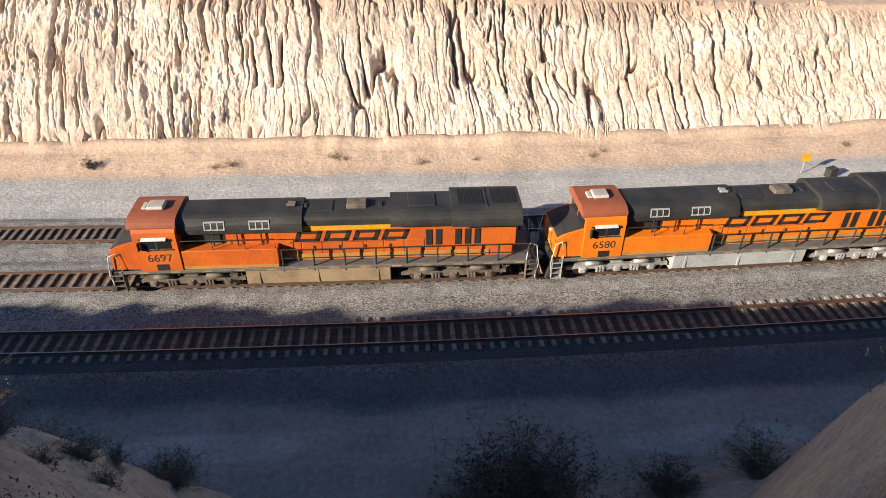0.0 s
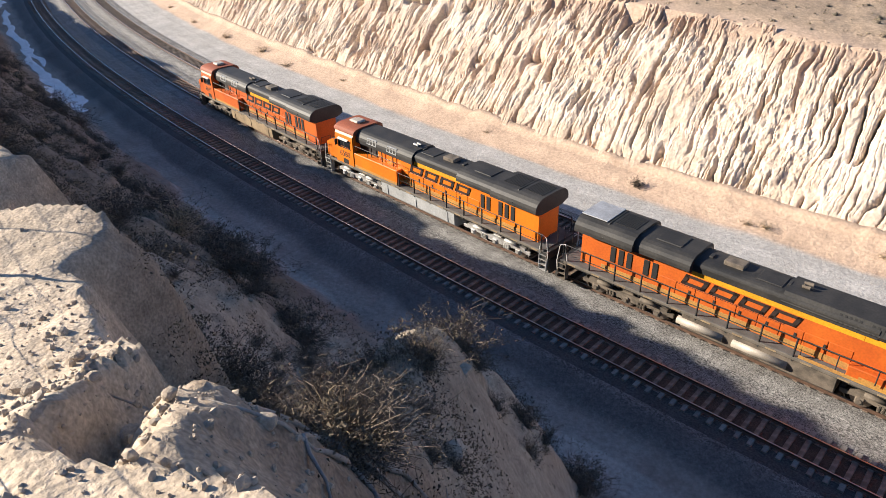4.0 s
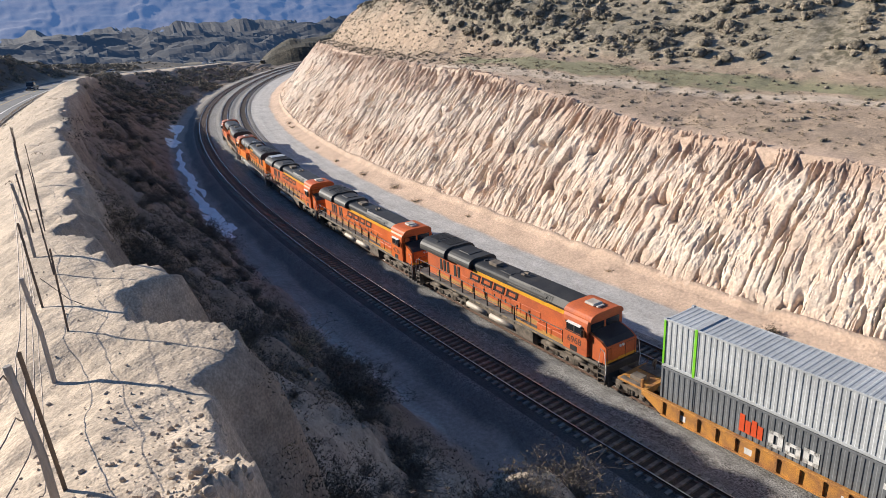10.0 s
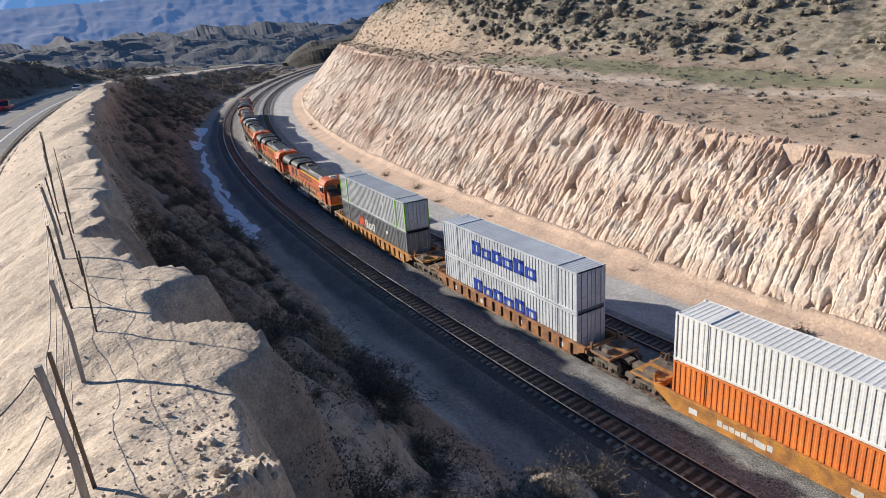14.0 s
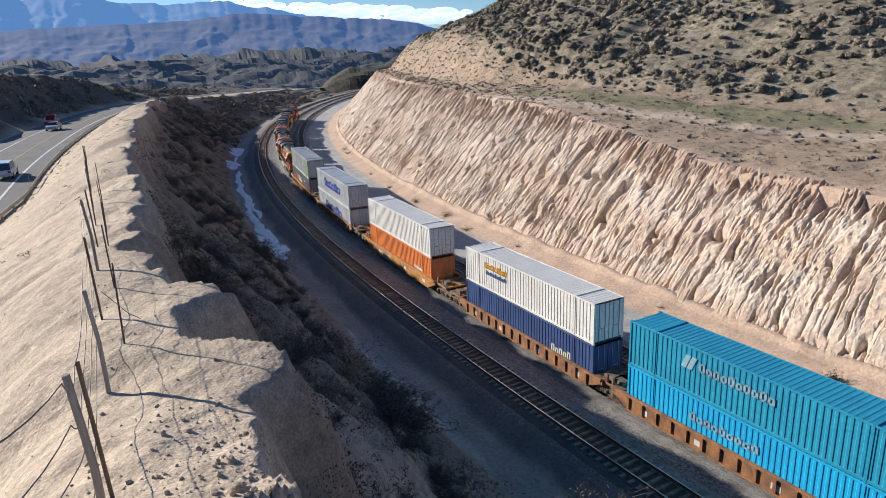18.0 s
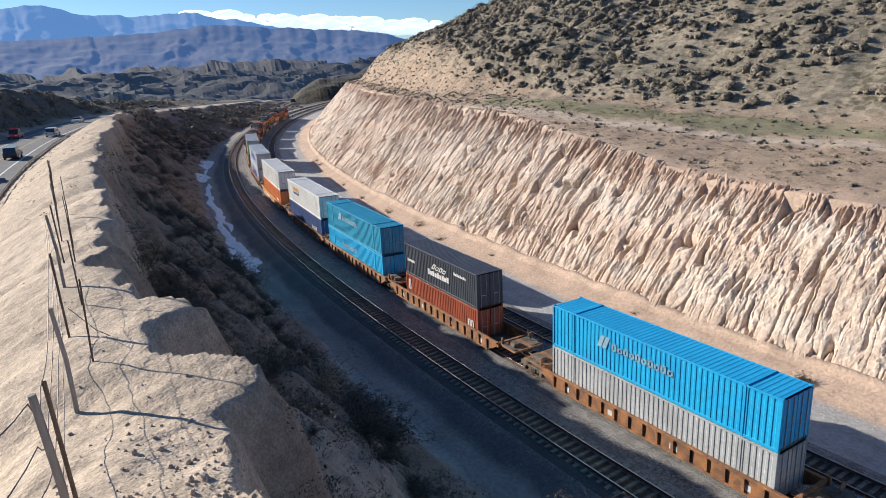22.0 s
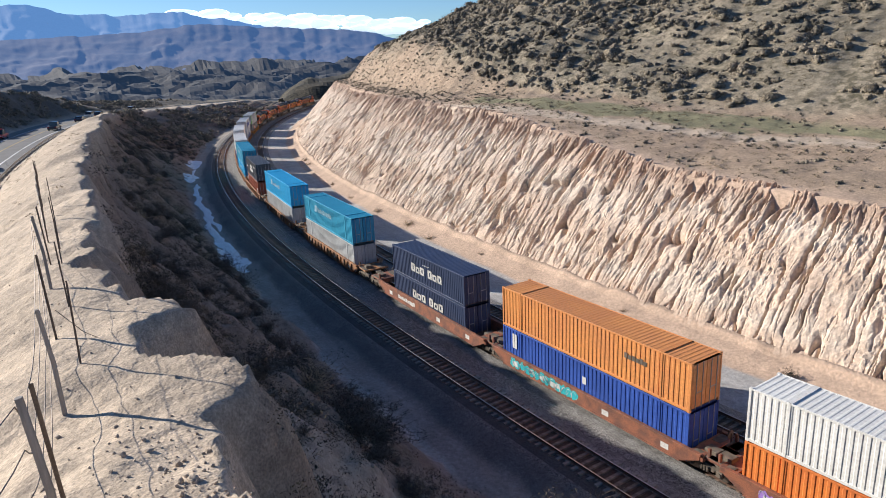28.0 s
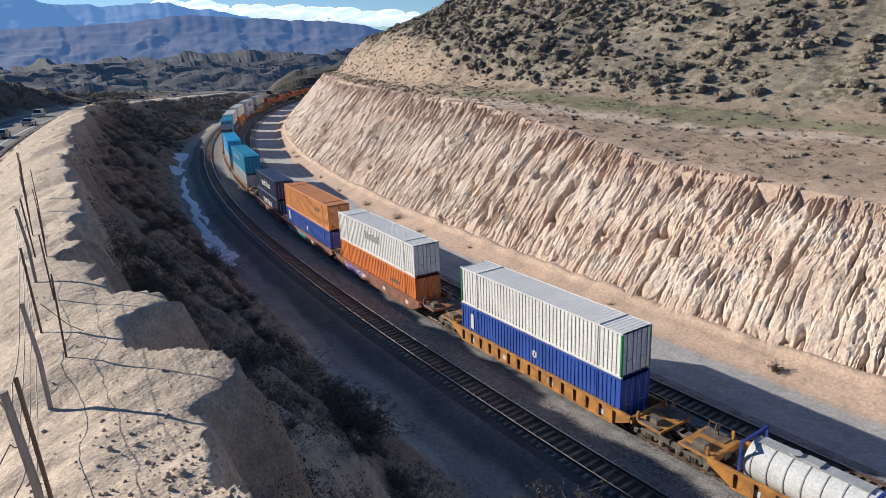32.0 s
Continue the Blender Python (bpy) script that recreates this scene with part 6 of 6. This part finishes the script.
def brush_field(name, label, s, u, size, leaf, per_size, material, rng, squash=0.8, core=False):
    """Low brush that nobody could count: clumps of small leaves on the ground."""
    x, y = at(s, u)
    z = ground_z(s, u)
    per = np.clip((size * per_size).astype(int), 14, 110)
    tot = int(per.sum())
    idx = np.repeat(np.arange(len(s)), per)
    d = rng.normal(size=(tot, 3))
    d /= np.linalg.norm(d, axis=1)[:, None]
    d[:, 2] = np.abs(d[:, 2]) * squash
    lop = rng.uniform(0.7, 1.3, (len(s), 3))[idx]
    r = size[idx] * rng.uniform(0.45, 1.0, tot) * (0.8 + 0.35 * rng.uniform(0, 1, tot))
    c = np.stack([x[idx], y[idx], z[idx]], 1) + d * r[:, None] * np.array([1.1, 1.1, 0.8]) * lop + np.array([0, 0, 0.05])
    ls = (leaf * (0.8 + 0.9 * size[idx]))[:, None] * rng.uniform(.5, 1.4, (tot, 1))
    a = rng.normal(size=(tot, 3))
    a /= np.linalg.norm(a, axis=1)[:, None]
    b = rng.normal(size=(tot, 3))
    b /= np.linalg.norm(b, axis=1)[:, None]
    co = np.stack([c - a * ls, c + b * ls, c + a * ls], 1).reshape(-1, 3)
    if core:
        # a lumpy, rounded heart in each clump
        bm = bmesh.new()
        bmesh.ops.create_icosphere(bm, subdivisions=2, radius=1.0)
        ball = np.array([v.co[:] for v in bm.verts])
        key = np.array([[v.index for v in f.verts] for f in bm.faces if f.calc_center_median().z > -0.3])
        bm.free()
        n = len(s)
        lump = rng.uniform(0.45, 1.2, (n, 42, 1))
        shp = (size[:, None] * np.array([0.66, 0.66, 0.56]) * rng.uniform(0.75, 1.25, (n, 3)))[:, None, :]
        heart = ball[None] * lump * shp + np.stack([x, y, z], 1)[:, None, :]
        vi = np.concatenate([np.arange(len(co)), (len(co) + np.arange(n)[:, None, None] * 42 + key[None]).ravel()])
        co = np.concatenate([co, heart.reshape(-1, 3)])
    else:
        vi = np.arange(len(co))
    tot = len(vi) // 3
    me = bpy.data.meshes.new(name)
    me.vertices.add(len(co))
    me.vertices.foreach_set("co", co.ravel().astype(np.float32))
    me.loops.add(len(vi))
    me.loops.foreach_set("vertex_index", vi.astype(np.int32))
    me.polygons.add(tot)
    me.polygons.foreach_set("loop_start", (np.arange(tot) * 3).astype(np.int32))
    me.polygons.foreach_set("use_smooth", np.ones(tot, bool))
    me.update(calc_edges=True)
    me.materials.append(material)
    tagged(new(name, me), label, "brush", kind="stuff")


def build_hill_brush():
    rng = np.random.RandomState(5)
    N = 66000
    s = rng.uniform(-140, 190, N)
    u = rng.uniform(22, 165, N)
    zb = cut_top(s)
    over = u - (U_BASE + zb / CUT_TAN)
    wb = np.interp(s, [-200, -20, 20, 60, 120, 260], [40, 26, 14, 6, 4, 4])
    hill = over > wb + np.interp(s, [30, 80, 200], [0, 8, 9])
    dens = np.where(hill, np.clip(0.34 + 1.2 * fbm(s / 11, u / 11, 211, 4) + np.interp(s, [-60, 0, 30, 70], [-0.1, 0.0, 0.45, 0.75]), 0.05, 1), np.where(over > 0.5, np.interp(s, [20, 60], [0.2, 0.8]), 0))
    dens = dens * np.where(hill, np.where(u > 120, 0.5, 1), 1)
    k = rng.uniform(0, 1, N) < dens * 0.68
    s, u, hill = s[k], u[k], hill[k]
    size = np.where(hill, rng.gamma(1.6, 0.32, len(s)) + 0.16, rng.uniform(0.12, 0.45, len(s)))
    big = rng.uniform(0, 1, len(s)) < 0.03
    size = np.where(hill & big, size * 1.5, size)
    brush_field("chaparral", "low grey-green brush scattered over the hill", s, u, np.minimum(size, 1.5), 0.055, 75, SCRUB, rng, core=True)

    # dry grass and low tufts over hill and bench
    N = 34000
    s = rng.uniform(-110, 130, N)
    u = rng.uniform(30, 110, N)
    over = u - (U_BASE + cut_top(s) / CUT_TAN)
    k = (over > 0.6) & (rng.uniform(0, 1, N) < np.clip(0.5 + 1.3 * fbm(s / 8, u / 5, 218, 4), 0.1, 1))
    s, u = s[k], u[k]
    brush_field("dry_grass", "dry brown grass tufts over the hill and bench", s, u, rng.gamma(3.0, 0.06, len(s)) + 0.08, 0.055, 46, DRYGRASS, rng, 0.6)

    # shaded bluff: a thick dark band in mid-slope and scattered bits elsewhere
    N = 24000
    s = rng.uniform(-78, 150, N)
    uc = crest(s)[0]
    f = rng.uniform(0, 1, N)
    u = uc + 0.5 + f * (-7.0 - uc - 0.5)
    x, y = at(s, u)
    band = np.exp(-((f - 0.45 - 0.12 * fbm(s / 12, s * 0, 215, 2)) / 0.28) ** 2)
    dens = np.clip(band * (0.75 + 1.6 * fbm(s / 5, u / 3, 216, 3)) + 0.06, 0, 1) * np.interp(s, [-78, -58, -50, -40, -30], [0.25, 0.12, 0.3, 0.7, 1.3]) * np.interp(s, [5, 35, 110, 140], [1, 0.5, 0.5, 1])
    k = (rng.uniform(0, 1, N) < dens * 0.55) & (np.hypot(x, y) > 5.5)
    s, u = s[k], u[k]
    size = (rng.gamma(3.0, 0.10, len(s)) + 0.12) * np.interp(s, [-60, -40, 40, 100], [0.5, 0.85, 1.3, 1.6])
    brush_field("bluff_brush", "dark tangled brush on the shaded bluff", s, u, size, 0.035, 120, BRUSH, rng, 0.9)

    # brush that clings just below the edge beside the camera
    N = 5200
    s = rng.uniform(-54, -26, N)
    uc = crest(s)[0]
    u = uc + 0.5 + rng.gamma(2.2, 0.75, N)
    x, y = at(s, u)
    k = (rng.uniform(0, 1, N) < np.clip(0.62 + 1.6 * fbm(s / 2.0, u / 2.0, 219, 3), 0, 1) * sstep(-56, -51, s)) & (np.hypot(x, y) > 3.6)
    s, u = s[k], u[k]
    half = rng.uniform(0, 1, len(s)) < 0.7
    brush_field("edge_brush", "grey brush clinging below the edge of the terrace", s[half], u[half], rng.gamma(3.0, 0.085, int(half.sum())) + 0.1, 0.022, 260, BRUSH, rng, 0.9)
    brush_field("edge_grass", "dry straw grass below the edge of the terrace", s[~half], u[~half], rng.gamma(3.0, 0.04, int((~half).sum())) + 0.06, 0.02, 260, DRYGRASS, rng, 0.8)

    # straw tufts along the terrace behind the edge
    N = 900
    s = rng.uniform(-44, 110, N)
    ua, ub = crest(s)[0] - 0.6, hwy(s)[0] + 6.4
    u = ub + (ua - ub) * rng.uniform(0, 1, N) ** 0.8
    k = rng.uniform(0, 1, N) < np.clip(0.3 + 1.5 * fbm(s / 6, u / 2, 220, 3), 0, 1) * np.interp(s, [-44, 0, 40], [0.25, 0.7, 1])
    s, u = s[k], u[k]
    brush_field("terrace_grass", "scattered dry tufts and litter on the sandy terrace", s, u, rng.gamma(3.0, 0.05, len(s)) + 0.06, 0.03, 160, DRYGRASS, rng, 0.7)

    # dark hump beyond the highway and the knoll where the cut ends
    N = 15000
    s = rng.uniform(30, 300, N)
    u = np.where(rng.uniform(0, 1, N) < 0.6, hwy(s)[0] - rng.uniform(9, 60, N), rng.uniform(-26, -7, N))
    keep = ((u < hwy(s)[0] - 9) | (s > 120)) & (rng.uniform(0, 1, N) < np.clip(0.45 + 1.4 * fbm(s / 12, u / 12, 217, 3), 0, 1))
    s, u = s[keep], u[keep]
    size = rng.gamma(3.0, 0.2, len(s)) + 0.25
    brush_field("roadside_brush", "dark brush on the low hills beside the highway", s, u, np.minimum(size, 1.4), 0.06, 60, SCRUB, rng, core=True)


def rock_mesh(seed, r, sub=2):
    rng = random.Random(seed)
    bm = bmesh.new()
    bmesh.ops.create_icosphere(bm, subdivisions=sub, radius=r)
    k = [Vector((rng.gauss(0, 1), rng.gauss(0, 1), rng.gauss(0, 1))).normalized() for _ in range(7)]
    for v in bm.verts:
        for q in k:
            over = v.co.dot(q) - r * 0.62
            if over > 0:
                v.co -= q * over * 0.85
        v.co.z *= 0.7
    me = bpy.data.meshes.new("rock")
    bm.to_mesh(me)
    bm.free()
    me.materials.append(ROCK)
    return me


def build_rocks():
    rng = random.Random(21)
    me = [rock_mesh(i, 1.0) for i in range(6)]
    # crumbled rubble by the camera and on the terrace
    stones = MB()
    base = [([tuple(v.co) for v in m.vertices], [tuple(p.vertices) for p in m.polygons]) for m in [rock_mesh(50 + i, 1.0, 1) for i in range(6)]]
    for i in range(3000):
        if i < 1500:
            x, y = rng.gauss(-3.6, 1.8), rng.gauss(0.55, .6)
        else:
            x, y = rng.uniform(-26, 3), rng.uniform(-4, 1.2)
        if math.hypot(x, y) < 1.2:
            continue
        r = min(0.045, 0.007 + rng.expovariate(105)) * (1 if i < 1500 else .5)
        m = pose(x, y, ground_at(x, y) + r * .25, rng.uniform(0, 360), rng.uniform(0, 360), rng.uniform(0, 360))
        vs, fs = base[rng.randrange(6)]
        stones.add([m @ (Vector(v) * r) for v in vs], fs)
    tagged(part("rubble", stones, ROCK, None), "pale crumbled rubble on the sunlit terrace", "rubble", kind="stuff")
    for i in range(30):
        if i < 14:
            x, y = rng.gauss(-4.3, 1.1), rng.gauss(0.55, .35)
        else:
            x, y = rng.uniform(-22, 16), rng.uniform(3, 16)
        if math.hypot(x, y) < 1.5:
            continue
        r = rng.uniform(.04, .09) if i < 14 else rng.uniform(.12, .35)
        ob = new("rock", me[i % 6])
        ob.matrix_world = pose(x, y, ground_at(x, y) + r * .2, 0, 0, rng.uniform(0, 360)) @ Matrix.Diagonal((r, r, r, 1))
        tagged(ob, "pale sandstone rock half sunk in the soil", "rock", "rocks on the bluff")


def build_fence():
    fn = thing("wire_fence", "old barbed wire fence on leaning grey posts along the terrace", "fence")
    rng = random.Random(31)
    xs = [-1.9, -4.55, -5.66, -8.72, -11.28, -14.1, -17.8, -21.1, -24.4, -27.6, -31.0, -34.5, -38, -42, -46, -50.5, -55]
    tops = []
    for i, x in enumerate(xs):
        y = -0.62 if i == 0 else -0.36 - 0.004 * i - (max(0, -x - 20) * 0.012)
        z = ground_at(x, y)
        h = 1.32 + rng.uniform(-.06, .08)
        tx, ty = x + rng.uniform(-.03, .03), y - .02 + rng.uniform(-.04, .04)
        r = (0.045, 0.03)[i > 0] * (1.0 if i < 7 else 0.85)
        mb = MB()
        if i in (0, 1, 3, 5, 8):
            mb.tube([(x, y, z - .3), (x, y, z + h * .5), (tx, ty, z + h)], r, 7, r * .85)
            mt = WOODGREY
        else:
            mb.prism([(-.018, -.015), (.018, -.015), (.018, -.009), (.003, -.009), (.003, .018), (-.003, .018), (-.003, -.009), (-.018, -.009)], -.3, h, "z")
            mb.v = [(x + v[0] + (tx - x) * v[2] / h, y + v[1] + (ty - y) * v[2] / h, z + v[2]) for v in mb.v]
            mt = WIRE
        part("post", mb, mt, fn)
        tops.append((tx, ty, z, h))
    for i, x in enumerate((-9.9, -12.6, -15.9, -19.3, -22.6, -26.0, -29.2)):
        y = -0.12 - 0.01 * i
        z = ground_at(x, y)
        part("stake", MB().tube([(x, y, z - .3), (x + rng.uniform(-.04, .04), y + rng.uniform(-.04, .04), z + rng.uniform(.95, 1.25))], .015, 6, .012), WIRE, fn)
    for k, f in enumerate((.96, .74, .52, .3)):
        for (a, b) in zip(tops, tops[1:]):
            pts = []
            sag = rng.uniform(.02, .16)
            for j in range(7):
                q = j / 6
                pts.append((a[0] + (b[0] - a[0]) * q, a[1] + (b[1] - a[1]) * q - .03, (a[2] + a[3] * f) * (1 - q) + (b[2] + b[3] * f) * q - sag * 4 * q * (1 - q)))
            part("wire", MB().tube(pts, .005, 4), WIRE, fn)
    # fallen strand hanging down from the wire
    x, y = -10.9, -.3
    z = ground_at(x, y)
    part("loose_wire", MB().tube([(x, y, z + .5), (x + .1, y + .3, z + .12), (x + .3, y + .5, z + .03), (x - .2, y + .9, z + .03), (x - .3, y + 1.3, z + .02)], .006, 4), WIRE, fn)


def sheet(name, s0, s1, u0, width, material, seed, label, cat, lift=0.03, ns=60, nu=9):
    sl, vl = np.linspace(s0, s1, ns), np.linspace(-1, 1, nu)
    S, V = np.meshgrid(sl, vl, indexing="ij")
    end = np.sqrt(np.clip(1 - ((S - (s0 + s1) / 2) / ((s1 - s0) / 2)) ** 2, 0, 1))
    wd = width * end * (0.55 + 0.9 * vnoise(S / 1.8, S * 0, seed))
    U = u0 + 0.5 * fbm(S / 4, S * 0 + 2, seed + 1, 2) + V * wd
    X, Y = at(S, U)
    Z = ground_z(S, U) + lift * (1 - V ** 4) - 0.03 * V ** 4
    tagged(new(name, grid_mesh(name, X, Y, Z, material)), label, cat, kind="structure")


def build_snow():
    for i, (a, b, u, w) in enumerate(((18, 30, -5.6, .9), (27, 40, -5.3, .45), (33, 52, -5.6, .28), (45, 62, -5.0, .3), (58, 74, -5.5, .3), (70, 84, -5.3, .35), (86, 97, -6.1, .7), (104, 120, -6.3, .8), (40, 58, -4.8, .2), (96, 104, -5.8, .3))):
        sheet("snow", a, b, u, w * 1.9, SNOW, 220 + i, "strip of old snow and ice in the ditch", "snow", lift=.05)


def build_signs():
    sg = thing("marker_sign", "yellow marker sign on a thin post beside the gravel road", "sign", pose(24.2, 42.7, ground_at(24.2, 42.7), 0, 0, 180))
    part("post", MB().box(-.03, .03, -.02, .02, 0, 1.6, .005), TANKGREY, sg)
    part("sign_panel", MB().box(-.3, .3, .02, .04, 1.0, 1.6, .005), YELLOW, sg)
    bx = thing("junction_box", "small dark cabinet by the gravel road", "cabinet", pose(26.1, 42.4, ground_at(26.1, 42.4), 0, 0, 25))
    part("body", MB().box(-.35, .35, -.25, .25, 0, .6, .03), BLACKP, bx)
    part("lid", MB().box(-.38, .38, -.28, .28, .6, .66, .02), BLACKP, bx)


CARS = []


def build_car(col, kind, label):
    c = thing("car", label, "car", group="vehicles on the highway")
    paint = mat("car_paint_" + "_".join("%02d" % int(v * 99) for v in col), col, 0.3, 0.0, scale=1.0, var=0.03, coat=0.6, fine=0.02)
    hgt = {"suv": 1.75, "sedan": 1.45, "pickup": 1.85}[kind]
    body = MB().prism([(-2.3, .35), (2.25, .35), (2.35, .55), (2.3, .85), (1.3, .98), (-2.25, 1.0), (-2.35, .6)], -.92, .92, "y")
    part("body", body, paint, c)
    if kind == "pickup":
        cab = [(-.6, .98), (-.5, hgt), (.7, hgt), (1.35, .98)]
    elif kind == "suv":
        cab = [(-2.25, .98), (-2.05, hgt), (.5, hgt), (1.3, .98)]
    else:
        cab = [(-1.8, .98), (-1.1, hgt), (.35, hgt), (1.2, .98)]
    part("cabin", MB().prism(cab, -.82, .82, "y"), WIN, c)
    x0, x1 = cab[1][0], cab[2][0]
    part("roof", MB().box(x0 - .05, x1 + .05, -.8, .8, hgt - .04, hgt + .03, .02), paint, c)
    for sx in (-1.45, 1.45):
        for sd in (-1, 1):
            w = part("wheel", MB().disc((sx, sd * .84, .34), .34, .22, 16, "y"), BLACKP, c)
            part("hub", MB().disc((sx, sd * .955, .34), .18, .02, 12, "y"), TANKGREY, w)
    for sd in (-1, 1):
        part("tail_light", MB().box(-2.37, -2.3, sd * .55, sd * .88, .72, .9, .01), mat("tail_light_red", (0.4, 0.02, 0.02), 0.3), c)
        part("headlight", MB().box(2.27, 2.36, sd * .5, sd * .86, .62, .8, .01), WHITEP, c)
    return c


def build_cars():
    for t0, s0, v, lane, col, kind, lab in (
            (19, 45.5, 17, 1, (.7, .7, .68), "suv", "white sport utility vehicle on the highway"), (23, 76, 17, 1, (.02, .02, .022), "suv", "black sport utility vehicle on the highway"),
            (23, 54, 17, 1, (.06, .06, .07), "sedan", "dark sedan on the highway"), (28, 112, 14, 1, (.05, .05, .05), "pickup", "dark pickup truck on the highway"),
            (28, 47, 14, 1, (.4, .41, .42), "sedan", "silver sedan on the highway"), (32, 78, 14, 1, (.2, .2, .21), "sedan", "grey sedan on the highway"), (32, 62, 14, 1, (.05, .055, .06), "suv", "dark sport utility vehicle on the highway"),
            (19, 67, -16, -1, (.45, .46, .47), "sedan", "silver sedan coming up the highway"), (25, 92, -15, -1, (.7, .7, .7), "sedan", "white sedan coming up the highway"),
            (32, 128, -9, -1, (.65, .65, .63), "suv", "white sport utility vehicle coming up the highway"), (13, 81, -16, -1, (.03, .03, .035), "pickup", "black pickup truck coming up the highway")):
        CARS.append((build_car(col, kind, lab), t0, s0, v, lane))
    # the stopped emergency vehicle on the far shoulder
    c = build_car((.55, .02, .02), "pickup", "red emergency vehicle stopped on the shoulder, lights flashing")
    part("light_bar", MB().box(-.1, .3, -.6, .6, 1.88, 2.02, .02), mat("red_lamp", (0.9, 0.05, 0.05), 0.3), c)
    uh, zh = hwy(97.5)
    c.matrix_world = on_line(97.5, float(uh) - 5.3, float(zh) + .05, True)
    # delineator posts on the verge
    for s in (20, 45, 70, 95):
        a, b = hwy(s)
        x, y = at(s, float(a) + 5.0)
        p = thing("delineator", "thin grey roadside marker post", "post", pose(float(x), float(y), float(b)), "roadside marker posts")
        part("stake", MB().box(-.05, .05, -.02, .02, 0, 1.2, .01), WHITEP, p)
        part("reflector", MB().box(-.04, .04, -.025, -.02, 1.0, 1.15), YELLOW, p)


build_shrubs()
build_hill_brush()
build_rocks()
build_fence()
build_snow()
build_signs()
build_cars()


# ---- what moves ----
def motions():
    for ob, q, z, back in MOVERS:
        walk(ob, [(t, on_line(q + travel(t), U2, z, back)) for t in range(0, 33)])
    for ob, t0, s0, v, lane in CARS:
        rows = []
        for t in range(0, 33, 2):
            s = s0 + v * (t - t0)
            uh, zh = hwy(s)
            rows.append((t, on_line(s, float(uh) + (1.7 if lane > 0 else -1.9), float(zh) + 0.05, lane < 0)))
        walk(ob, rows)


motions()
